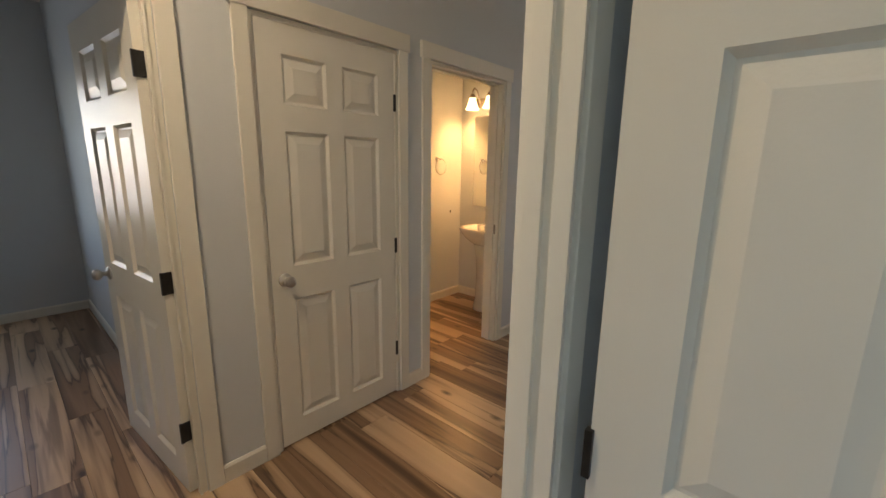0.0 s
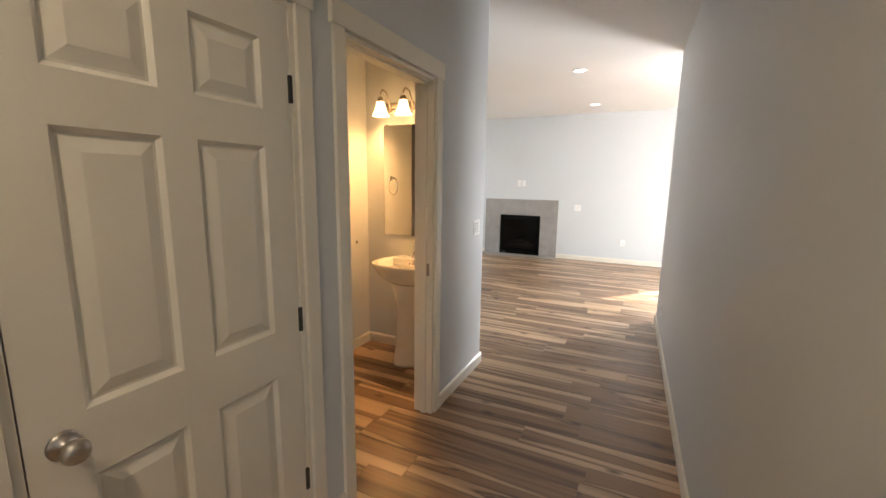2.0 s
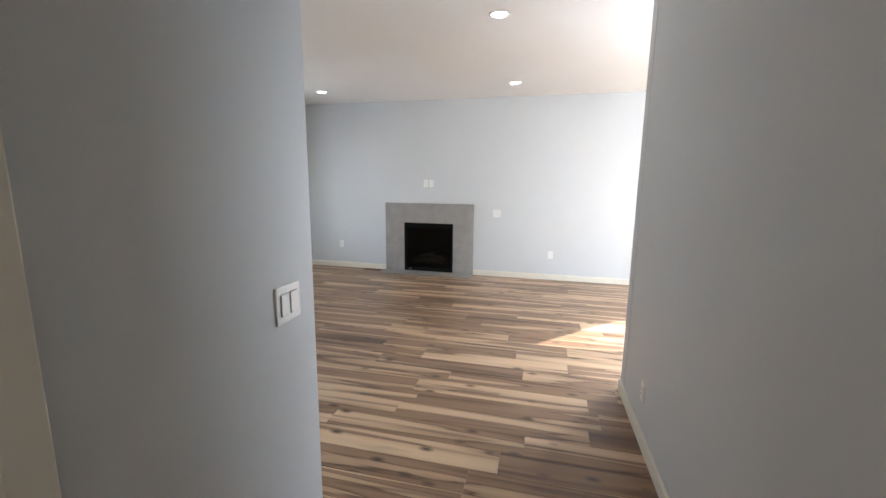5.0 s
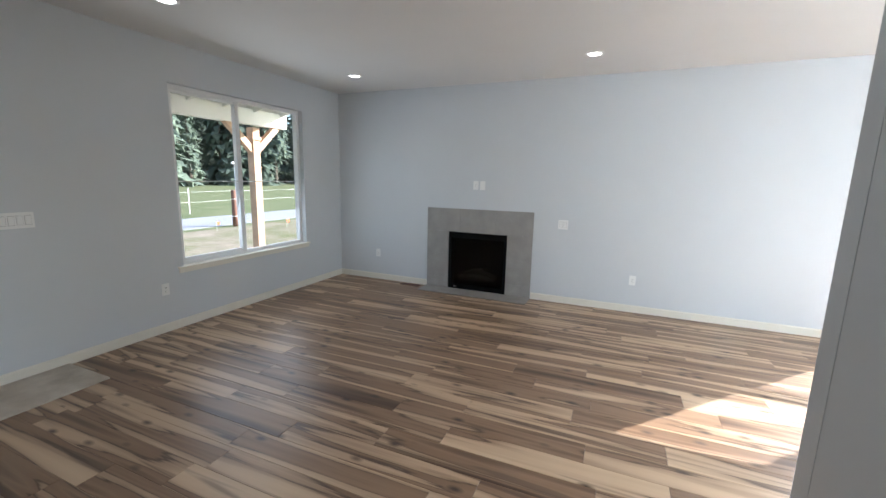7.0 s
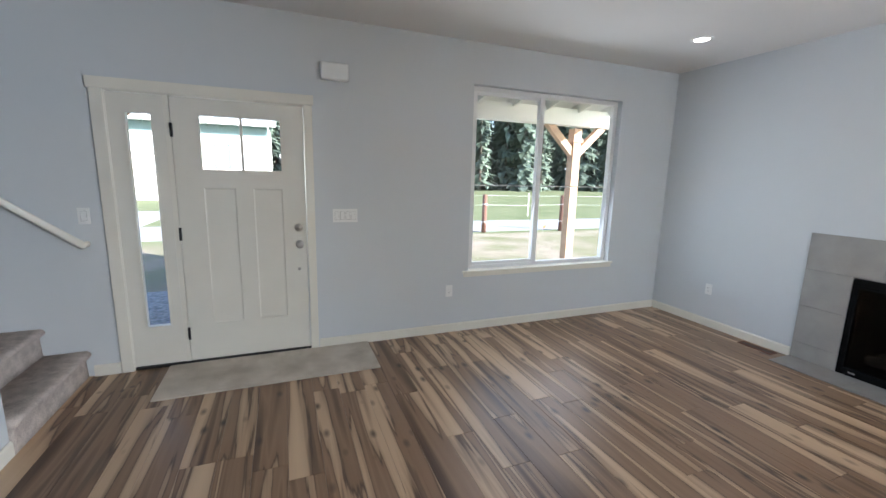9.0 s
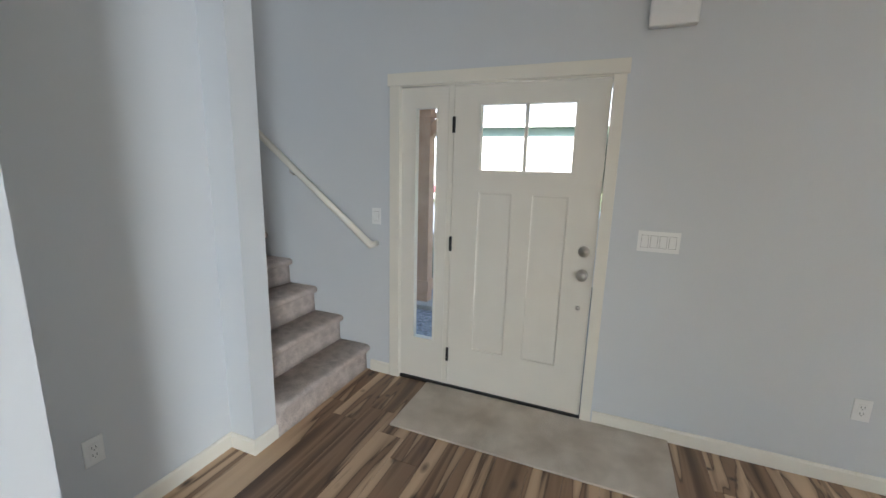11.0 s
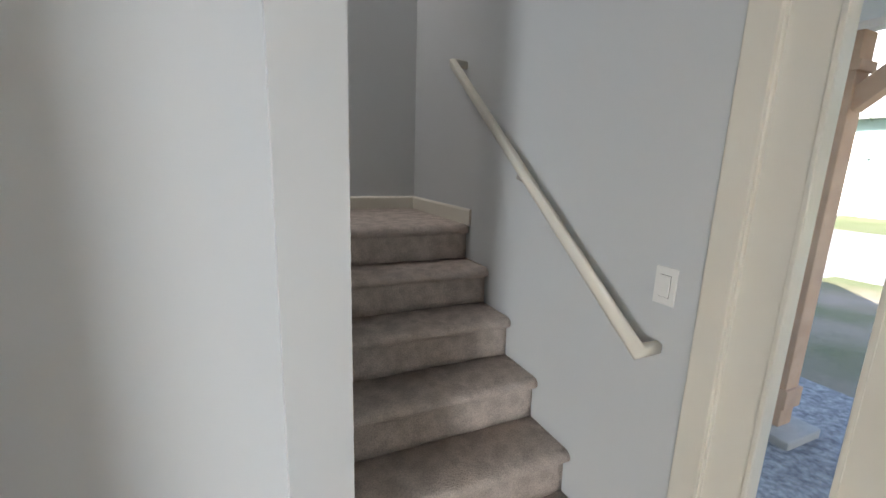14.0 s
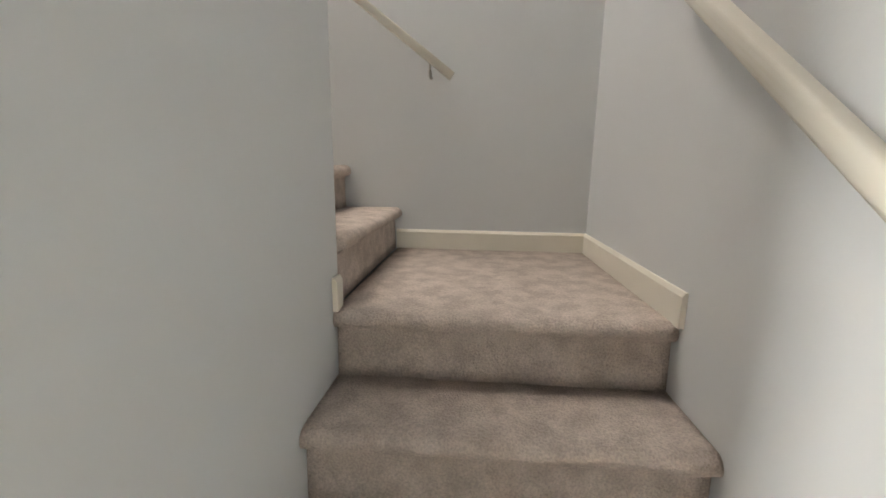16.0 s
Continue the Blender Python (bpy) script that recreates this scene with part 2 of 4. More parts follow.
def boxes(name, material, parts, bevel=0.0, parent=None, at=None):
    bm = bmesh.new()
    for a, b in parts:
        bm_box(bm, a, b)
    if bevel:
        bmesh.ops.bevel(bm, geom=bm.edges[:], offset=bevel, segments=2, affect="EDGES", profile=0.6)
    return finish(bm, name, material, parent, at=at)


def lathe(name, material, rings, parent=None, at=None, seg=24, sx=1.0, sy=1.0):
    """Turn (radius, height) pairs round z."""
    bm = bmesh.new()
    rows = []
    for r, z in rings:
        rows.append([bm.verts.new((r * sx * math.cos(2 * math.pi * i / seg), r * sy * math.sin(2 * math.pi * i / seg), z)) for i in range(seg)])
    for a, b in zip(rows, rows[1:]):
        for i in range(seg):
            bm.faces.new((a[i], a[(i + 1) % seg], b[(i + 1) % seg], b[i]))
    if rings[0][0] > 1e-4:
        bm.faces.new(rows[0])
    if rings[-1][0] > 1e-4:
        bm.faces.new(rows[-1])
    bmesh.ops.remove_doubles(bm, verts=bm.verts, dist=1e-5)
    return finish(bm, name, material, parent, True, at)


def tube(name, material, pts, r, parent=None, at=None, seg=12, rz=None, closed=False, square=1.0):
    """A bar along points; rz: another half height; square under 1 flattens its sides."""

    def sq(c):
        return math.copysign(abs(c) ** square, c)
    bm = bmesh.new()
    P = [Vector(p) for p in pts]
    rows = []
    n = len(P)
    for i, p in enumerate(P):
        if closed:
            d = (P[(i + 1) % n] - P[i - 1]).normalized()
        else:
            d = ((P[min(i + 1, n - 1)] - p).normalized() + (p - P[max(i - 1, 0)]).normalized()).normalized()
        up = Vector((0, 0, 1)) if abs(d.z) < 0.95 else Vector((1, 0, 0))
        s = d.cross(up).normalized()
        u = s.cross(d)
        k = 1.0
        if 0 < i < n - 1 and not closed:
            k = 1 / max(0.5, d.dot((P[i + 1] - p).normalized()))
        rows.append([bm.verts.new(p + s * (r * k * sq(math.cos(2 * math.pi * j / seg))) + u * ((rz or r) * k * sq(math.sin(2 * math.pi * j / seg)))) for j in range(seg)])
    for a, b in zip(rows, rows[1:] + (rows[:1] if closed else [])):
        for j in range(seg):
            bm.faces.new((a[j], a[(j + 1) % seg], b[(j + 1) % seg], b[j]))
    if not closed:
        bm.faces.new(rows[0])
        bm.faces.new(rows[-1])
    return finish(bm, name, material, parent, True, at)


def empty(name, at=None):
    ob = new(name)
    ob.empty_display_size = 0.1
    if at is not None:
        ob.matrix_basis = at
    return ob


def struct(ob, label, category="wall"):
    return tagged(ob, label, category, kind="structure")


# ---- the shell ----
XF, YB, XL, XR, H = -4.395, 9.55, -1.045, 0.305, 2.75
ZT = 5.3
struct(boxes("wall_front", WALL, [
    ((-4.57, 3.87, 0), (XF, 4.155, H)), ((-4.57, 4.155, 2.085), (XF, 5.49, H)),
    ((-4.57, 5.49, 0), (XF, 6.985, H)), ((-4.57, 6.985, 0), (XF, 8.765, 0.61)), ((-4.57, 6.985, 2.385), (XF, 8.765, H)),
    ((-4.57, 8.765, 0), (XF, YB + .16, H)), ((-4.57, .70, 0), (XF, 3.87, ZT)), ((-4.57, -1.7, 0), (XF, -.5, ZT)), ((-4.57, -.5, 0), (XF, .70, .9)), ((-4.57, -.5, 2.1), (XF, .70, ZT))]), "light grey painted front wall")
struct(boxes("wall_fireplace", WALL, [
    ((XF, YB, 0), (-2.55, YB + .16, H)), ((-2.55, YB, .815), (-1.715, YB + .16, H)), ((-1.715, YB, 0), (2.15, YB + .16, H)),
    ((2.15, YB, 2.05), (3.95, YB + .16, H)), ((3.95, YB, 0), (5.1, YB + .16, H))]), "light grey painted wall behind the fireplace")
struct(boxes("wall_kitchen", WALL, [
    ((5.0, 6.18, 0), (5.12, 6.6, H)), ((5.0, 6.6, 0), (5.12, 9.0, .8)), ((5.0, 6.6, 2.2), (5.12, 9.0, H)), ((5.0, 9.0, 0), (5.12, YB, H)),
    ((XR, 6.06, 0), (5.12, 6.18, H))]), "light grey painted wall at the kitchen end")
J0, J1 = 0.66, 1.485


def hall_x(y):
    """The hall's right wall stands slightly askew."""
    return XR + .017 * (6.18 - y)


hall_right = struct(boxes("wall_hall_right", WALL, [
    ((XR, -1.7, 0), (.47, J0, H)), ((XR, J0, 2.06), (.47, J1, H)), ((XR, J1, 0), (.47, 6.06, H))]), "light grey painted hall wall")
for v in hall_right.data.vertices:
    if v.co.x < .4:
        v.co.x = hall_x(v.co.y)
struct(boxes("wall_back_room", WALL, [((.45, 3.2, 0), (3.6, 3.3, H)), ((3.5, -1.7, 0), (3.6, 3.2, H)),
                                      ((.45, -1.7, 0), (1.6, -1.6, H)), ((3.2, -1.7, 0), (3.5, -1.6, H)), ((1.6, -1.7, 0), (3.2, -1.6, .9)), ((1.6, -1.7, 2.1), (3.2, -1.6, H))]),
       "light grey painted wall of the back room")
L0, L1 = 0.53, 1.335
C0, C1 = 1.668, 2.47
B0, B1 = 2.73, 3.525
struct(boxes("wall_hall_left", WALL, [
    ((XL, -1.7, 0), (XL - .12, L0, H)), ((XL, L0, 2.06), (XL - .12, L1, H)), ((XL, L1, 0), (XL - .12, C0, H)), ((XL, C0, 2.04), (XL - .12, C1, H)),
    ((XL, C1, 0), (XL - .12, B0, H)), ((XL, B0, 2.04), (XL - .12, B1, H)), ((XL, B1, 0), (XL - .12, 4.37, H)), ((XL, 1.75, H), (XL - .12, 2.77, 3.7)), ((XL, 1.75, 4.9), (XL - .12, 2.77, ZT)), ((XL, 1.75, 3.7), (XL - .12, 1.85, 4.9)), ((XL, 2.55, 3.7), (XL - .12, 2.77, 4.9))]),
       "light grey painted hall wall with three doorways")
struct(boxes("wall_hall_end", WALL, [((XL, -1.7, 0), (XR, -1.6, H))]), "light grey painted wall ending the hall")
struct(boxes("wall_bath", WALL, [
    ((XL - .12, 4.34, 0), (-2.12, 4.37, H)), ((-2.12, 3.555, 0), (-2.33, 4.37, H)), ((-2.33, 3.555, 0), (-3.32, 3.70, H)), ((XL - .12, 2.53, 0), (-3.32, 2.65, H))]),
       "light painted powder room wall")
struct(boxes("wall_stair", WALL, [
    ((-3.32, 2.65, 0), (-3.475, 3.875, H)), ((-3.32, 2.65, H), (-3.475, 3.86, ZT)), ((-3.475, 3.75, H), (XF, 3.86, ZT)),
    ((XL - .12, 2.652, H), (-3.32, 2.77, ZT)), ((XF, 1.62, 0), (XL - .12, 1.75, ZT)), ((XF, 1.38, 0), (XL - .12, 1.48, H))]), "light grey painted stairwell wall")
struct(boxes("wall_left_room", WALL, [((XF, -1.7, 0), (XL - .12, -1.6, H))]), "light grey painted wall of the side room")
struct(boxes("ceiling", CEIL, [
    ((-4.57, 3.86, H), (5.12, YB + .16, H + .12)), ((-3.32, 2.77, H), (5.12, 3.86, H + .12)), ((XL, -1.7, H), (3.6, 2.77, H + .12)),
    ((-4.57, -1.7, H), (XL, 1.62, H + .12)), ((-4.57, 1.5, ZT), (-1.0, 3.9, ZT + .1))]), "smooth white painted ceiling", "ceiling")
struct(boxes("wall_upper_storey", SIDING, [
    ((-4.57, 3.87, 2.87), (-4.37, YB + .16, 5.6)), ((-4.37, YB + .04, 2.87), (5.12, YB + .16, 5.6)), ((5.0, 2.9, 2.87), (5.12, YB + .04, 5.6)), ((3.48, -1.7, 2.87), (3.6, 2.9, 5.6)), ((-4.57, -1.7, 5.6), (5.12, YB + .16, 5.75))]),
       "white sided upper storey of the house")
struct(boxes("floor_base", JOINT, [((-4.57, -1.7, -.15), (5.12, YB + .16, -.008))]), "dark underlay below the wooden planks", "floor")


def run_board(name, material, segs, z0, z1, thick, label):
    """Boards along walls; each segment (x0, y0, x1, y1, nx, ny) stands off the wall by its normal, with an eased top edge."""
    bm = bmesh.new()
    for x0, y0, x1, y1, nx, ny in segs:
        prof = [(0, z0), (thick, z0), (thick, z1 - .012), (thick * .45, z1), (0, z1)]
        a = [bm.verts.new((x0 + nx * d, y0 + ny * d, z)) for d, z in prof]
        b = [bm.verts.new((x1 + nx * d, y1 + ny * d, z)) for d, z in prof]
        k = len(prof)
        for i in range(k):
            bm.faces.new((a[i], a[(i + 1) % k], b[(i + 1) % k], b[i]))
        bm.faces.new(a)
        bm.faces.new(b)
    return struct(finish(bm, name, material), label, "baseboard")


BT = 0.014
run_board("baseboard", TRIM, [
    (XF, 3.93, XF, 4.095, 1, 0), (XF, 5.55, XF, YB, 1, 0), (XF, YB, -2.885, YB, 0, -1), (-1.375, YB, 2.1, YB, 0, -1),
    (XL, C1 + .07, XL, B0 - .07, 1, 0), (XL, B1 + .07, XL, 4.37 + BT, 1, 0), (XL, 4.37, -2.33 - BT, 4.37, 0, 1), (-2.33, 4.37, -2.33, 3.70, -1, 0), (-2.33, 3.70, -3.32, 3.70, 0, 1),
    (-3.32, 3.70, -3.32, 3.875 + BT, 1, 0), (-3.32, 3.875, -3.475, 3.875, 0, 1), (XL, L1 + .07, XL, C0 - .07, 1, 0), (XL, -1.6, XL, L0 - .07, 1, 0),
    (hall_x(J1 + .07), J1 + .07, hall_x(6.19), 6.18 + BT, -1, 0), (XR, 6.18, 5, 6.18, 0, 1), (hall_x(-1.6), -1.6, hall_x(J0 - .07), J0 - .07, -1, 0),
    (XL - .12, 4.34, -2.12, 4.34, 0, -1), (-2.12, 4.34, -2.12, 3.555 - BT, 1, 0), (-2.12, 3.555, -3.32, 3.555, 0, -1), (-3.32, 3.555, -3.32, 2.65, 1, 0), (XL - .12, 2.65, -3.3, 2.65, 0, 1),
    (XF, 1.38, -1.2, 1.38, 0, -1), (XF, -1.6, XF, 1.38, 1, 0), (.47, J1 + .07, .47, 3.2, 1, 0)], 0, .085, BT, "low white painted baseboard")
run_board("landing_baseboard", TRIM, [(XF, 1.75, XF, 2.72, 1, 0), (XF, 1.75, -3.47, 1.75, 0, 1), (-3.475, 2.65, -3.475, 2.70, -1, 0)], 1.2, 1.295, BT, "white painted baseboard round the stair landing")


def casing(name, wall_x, side, y0, y1, top, w=.065, head=.09, label="white painted door casing", depth=.12, inner=-1):
    """Flat casing with a wider head board on the face x = wall_x, the jamb lining behind it and its stop."""
    s = side
    e = empty(name)
    t = .017
    boxes("side_casing", TRIM, [((wall_x, y0 - w - .004, 0), (wall_x + s * t, y0 - .004, top + .004))], .003, e)
    boxes("side_casing", TRIM, [((wall_x, y1 + .004, 0), (wall_x + s * t, y1 + w + .004, top + .004))], .003, e)
    boxes("head_casing", TRIM, [((wall_x, y0 - w - .018, top + .004), (wall_x + s * (t + .004), y1 + w + .018, top + .004 + head))], .003, e)
    j = .018
    boxes("jamb", TRIM, [((wall_x + s * .002, y0 - .002, 0), (wall_x - s * (depth + .002), y0 + j, top)), ((wall_x + s * .002, y1 - j, 0), (wall_x - s * (depth + .002), y1 + .002, top)),
                         ((wall_x + s * .002, y0 + j, top - j), (wall_x - s * (depth + .002), y1 - j, top + .002))], .0015, e)
    c = wall_x - s * depth * inner
    boxes("stop", TRIM, [((c - .016, y0 + j, 0), (c + .016, y0 + j + .011, top - j)), ((c - .016, y1 - j - .011, 0), (c + .016, y1 - j, top - j)),
                         ((c - .016, y0 + j, top - j - .011), (c + .016, y1 - j, top - j))], .001, e)
    return struct(e, label, "door casing")


def slab(name, w, h, t, cols, rows, rings, material, parent=None, holes=(), at=None):
    """A door leaf: x 0..w, z 0..h. cols and rows name the spans with panels; rings: (inset, depth) of the moulding; holes: (row, col) that are open."""
    bm = bmesh.new()
    xs = sorted({0, w, *[c for s in cols for c in s]})
    zs = sorted({0, h, *[c for s in rows for c in s]})

    def quad(pts):
        bm.faces.new([bm.verts.new(p) for p in pts])
    for sgn in (-1, 1):
        y = sgn * t / 2
        for xa, xb in zip(xs, xs[1:]):
            for za, zb in zip(zs, zs[1:]):
                if (xa, xb) in cols and (za, zb) in rows:
                    key = (rows.index((za, zb)), cols.index((xa, xb)))
                    if key in holes:
                        for p, q in (((xa, za), (xb, za)), ((xb, za), (xb, zb)), ((xb, zb), (xa, zb)), ((xa, zb), (xa, za))):
                            quad(((p[0], y, p[1]), (q[0], y, q[1]), (q[0], 0, q[1]), (p[0], 0, p[1])))
                        continue
                    last = (0, 0)
                    for i, d in rings:
                        a = [(xa + last[0], za + last[0]), (xb - last[0], za + last[0]), (xb - last[0], zb - last[0]), (xa + last[0], zb - last[0])]
                        b = [(xa + i, za + i), (xb - i, za + i), (xb - i, zb - i), (xa + i, zb - i)]
                        for k in range(4):
                            p, q, r_, s_ = a[k], a[(k + 1) % 4], b[(k + 1) % 4], b[k]
                            quad(((p[0], y - sgn * last[1], p[1]), (q[0], y - sgn * last[1], q[1]), (r_[0], y - sgn * d, r_[1]), (s_[0], y - sgn * d, s_[1])))
                        last = (i, d)
                    i, d = last
                    quad(((xa + i, y - sgn * d, za + i), (xb - i, y - sgn * d, za + i), (xb - i, y - sgn * d, zb - i), (xa + i, y - sgn * d, zb - i)))
                else:
                    quad(((xa, y, za), (xb, y, za), (xb, y, zb), (xa, y, zb)))
    for p, q in (((0, 0), (w, 0)), ((w, 0), (w, h)), ((w, h), (0, h)), ((0, h), (0, 0))):
        quad(((p[0], -t / 2, p[1]), (q[0], -t / 2, q[1]), (q[0], t / 2, q[1]), (p[0], t / 2, p[1])))
    bmesh.ops.remove_doubles(bm, verts=bm.verts, dist=1e-5)
    return finish(bm, name, material, parent, at=at)


def knob(parent, x, y, z, way, material=NICKEL, r=.027):
    """A round door knob on its rose, standing out along local y."""
    k = lathe("knob", material, [(.033, 0), (.033, .005), (.028, .009), (.012, .012), (.011, .030), (.020, .036), (r, .046), (r, .056), (r * .8, .066), (r * .4, .070), (0, .071)],
              parent, pose(x, y, z, -90 * way, 0, 0))
    k["label"] = "satin nickel knob"
    return k


def hinge(parent, x, y, z, material=BLACK, r=.007, plate=.03):
    h = lathe("hinge", material, [(r, -.045), (r, .045)], parent, pose(x, y, z), 10)
    return h


def six_panel_door(name, w, h, at, label, hinge_y, knobs=(-1, 1)):
    """Hinge side at x = 0."""
    e = empty(name, at)
    cw = .222
    cols = [(.112, .112 + cw), (w - .112 - cw, w - .112)]
    rows = [(.125, .765), (.93, 1.555), (1.67, 1.88)]
    slab("leaf", w, h, .035, cols, rows, [(.012, .012), (.019, .012), (.052, .002)], DOORW, e)
    for s in knobs:
        knob(e, w - .065, s * .0175, .87, s)
    for z in (.29, .945, 1.75):
        boxes("hinge", BLACK, [((-.008, hinge_y - .007, z - .045), (.006, hinge_y + .007, z + .045)), ((-.004, -.017, z - .045), (.0005, .017, z + .045))], .002, e)
    return tagged(e, label, "door")


# hall doors
casing("closet_casing", XL, 1, C0, C1, 2.035, inner=.6)
six_panel_door("closet_door", .758, 2.005, pose(XL - .02, C1 - .022, .012, 0, 0, -90), "closed white six-panel closet door with a nickel knob", .019, (1,))
casing("bath_casing", XL, 1, B0, B1, 2.035, inner=.45)
casing("side_room_casing", XL, 1, L0, L1, 2.035, inner=.05)
six_panel_door("side_room_door", .765, 2.005, pose(XL - .03, L1 - .042, .012, 0, 0, 185), "white six-panel door standing open into the side room", .019)
casing("back_room_casing", hall_x(J1), -1, J0, J1, 2.035, inner=.4, depth=.085)
casing("back_room_inner_casing", .47, 1, J0, J1, 2.035, depth=.0, inner=0)
six_panel_door("back_room_door", .765, 2.005, pose(.535, 1.505, .012, 0, 0, 1), "white six-panel door standing open beside the hall", -.019)

# front entry: door, sidelight, frame
fx = XF - .03
entry = empty("entry_frame")
boxes("side_casing", TRIM, [((XF, 4.10, 0), (XF + .018, 4.175, 2.074))], .003, entry)
boxes("side_casing", TRIM, [((XF, 5.477, 0), (XF + .018, 5.542, 2.074))], .003, entry)
boxes("head_casing", TRIM, [((XF, 4.087, 2.074), (XF + .024, 5.555, 2.15))], .003, entry)
boxes("jamb", TRIM, [((XF + .003, 4.15, 0), (-4.58, 4.18, 2.08)), ((XF - .012, 4.512, .02), (-4.58, 4.552, 2.07)), ((XF + .003, 5.477, 0), (-4.58, 5.505, 2.08)), ((XF + .003, 4.18, 2.068), (-4.58, 5.477, 2.09))], .002, entry)
tagged(boxes("threshold", BLACK, [((XF + .004, 4.18, 0), (-4.58, 5.477, .022))], .004, entry), "dark metal threshold")
struct(entry, "white painted entry frame with head board", "door frame")

front = empty("front_door", pose(fx, 4.557, .026, 0, 0, 90))
FW, FH = .914, 2.035
slab("leaf", FW, 1.46, .044, [(.178, .397), (.523, .737)], [(.30, 1.38)], [(.003, .008), (.012, .010)], DOORW, front)
slab("leaf_top", FW, FH - 1.46, .044, [(.178, .738)], [(1.522 - 1.46, 1.916 - 1.46)], [], DOORW, front, holes=[(0, 0)], at=pose(0, 0, 1.4601))
boxes("glazing_bar", DOORW, [((.448, -.012, 1.52), (.468, .012, 1.918))], .003, front)
boxes("glazing_bead", DOORW, [((.166, -.028, 1.510), (.178, -.022, 1.928)), ((.738, -.028, 1.510), (.750, -.022, 1.928)), ((.178, -.028, 1.510), (.738, -.022, 1.522)), ((.178, -.028, 1.916), (.738, -.022, 1.928))], .002, front)
p = boxes("glass", GLASS, [((.175, -.003, 1.52), (.741, .003, 1.918))], 0, front)
p.visible_shadow = False
knob(front, .855, -.022, .922, -1, r=.03)
tagged(lathe("deadbolt", NICKEL, [(.034, 0), (.034, .008), (.027, .014), (.010, .016), (.010, .03), (0, .03)], front, pose(.852, -.022, 1.062, 90)), "satin nickel thumb-turn deadbolt")
lathe("door_stop", NICKEL, [(.014, 0), (.014, .005), (.008, .010), (0, .012)], front, pose(.847, -.022, .71, 90), 16)
for z in (.23, 1.03, 1.80):
    boxes("hinge", BLACK, [((-.009, -.034, z - .05), (.009, -.02, z + .05))], .003, front)
tagged(front, "closed white craftsman front door with two upper panes", "door")
side = empty("sidelight", pose(fx, 4.18, .026, 0, 0, 90))
slab("leaf", .337, FH, .044, [(.108, .256)], [(.315, 1.905)], [], DOORW, side, holes=[(0, 0)])
boxes("glazing_bead", DOORW, [((.096, -.028, .303), (.108, -.022, 1.917)), ((.256, -.028, .303), (.268, -.022, 1.917)), ((.108, -.028, .303), (.256, -.022, .315)), ((.108, -.028, 1.905), (.256, -.022, 1.917))], .002, side)
p = boxes("glass", GLASS, [((.105, -.003, .312), (.259, .003, 1.908))], 0, side)
p.visible_shadow = False
tagged(side, "narrow white sidelight with one tall pane", "sidelight")

# living room window
win = empty("window_1", pose(-4.49, 6.985, .61))
WW, WH = 1.78, 1.775
f = .045
boxes("frame", VINYL, [((-.03, 0, 0), (.03, f, WH)), ((-.03, WW - f, 0), (.03, WW, WH)), ((-.03, f, 0), (.03, WW - f, f)), ((-.03, f, WH - f), (.03, WW - f, WH))], .004, win)
boxes("meeting_rail", VINYL, [((-.02, .775, f), (.035, .83, WH - f))], .004, win)
boxes("sash", VINYL, [((-.01, f, f), (.02, f + .03, WH - f)), ((-.01, f + .03, f), (.02, .775, f + .03)), ((-.01, f + .03, WH - f - .03), (.02, .775, WH - f))], .003, win)
boxes("grille_bar", SIDING, [((-.012, f, .845), (-.004, WW - f, .856))], 0, win)
for a, b in ((f, .78), (.82, WW - f)):
    p = boxes("glass", GLASS, [((-.003, a, f), (.003, b, WH - f))], 0, win)
    p.visible_shadow = False
boxes("sill", TRIM, [((.03, -.0, -.012), (.095, WW, .008)), ((.09, -.06, -.012), (.125, WW + .05, .008)), ((.092, -.05, -.055), (.108, WW + .04, -.012))], .003, win)
struct(win, "white vinyl sliding window with painted sill", "window")

# glazed patio door at the kitchen end
pat = empty("patio_door", pose(2.15, YB + .08, 0))
boxes("frame", VINYL, [((0, -.05, 0), (.05, .05, 2.05)), ((1.75, -.05, 0), (1.80, .05, 2.05)), ((.05, -.05, 2.0), (1.75, .05, 2.05)), ((.05, -.05, 0), (1.75, .05, .06)), ((.87, -.03, .06), (.95, .03, 2.0))], .003, pat)
boxes("rail", VINYL, [((.05, -.03, 1.22), (1.75, .03, 1.31))], .003, pat)
struct(pat, "white vinyl patio door", "patio door")

# ---- stairs ----
RISE, RUN = 0.2, 0.243


def stair_step(name, w, run, rise, parent, at, depth=None):
    """A carpeted step: bull-nosed tread over a riser. Local x along the width, -y up the flight; top front at the origin."""
    bm = bmesh.new()
    nose, r = .036, .024
    d = depth or run + .03
    prof = [(-d, 0.0)]
    prof += [(nose - r - .03, 0.003), (nose - r, .002)]
    prof += [(nose - r + r * math.sin(a), -r + r * math.cos(a)) for a in [math.pi * k / 8 for k in range(1, 9)]]
    prof += [(0.004, -2 * r - .004), (0.0, -2 * r - .012), (0.003, -rise * .8), (0.005, -rise), (-d, -rise)]
    n = 24
    rows = []
    for i in range(n + 1):
        x = w * i / n
        rows.append([bm.verts.new((x, y + .0022 * noise.noise((x * 9, y * 40, z * 30 + at.translation.z * 7)), z + .0022 * noise.noise((x * 11 + 5, y * 30, z * 20)))) for y, z in prof])
    k = len(prof)
    for a, b in zip(rows, rows[1:]):
        for j in range(k):
            bm.faces.new((a[j], a[(j + 1) % k], b[(j + 1) % k], b[j]))
    bm.faces.new(rows[0])
    bm.faces.new(rows[-1])
    return finish(bm, name, CARPET, parent, True, at)


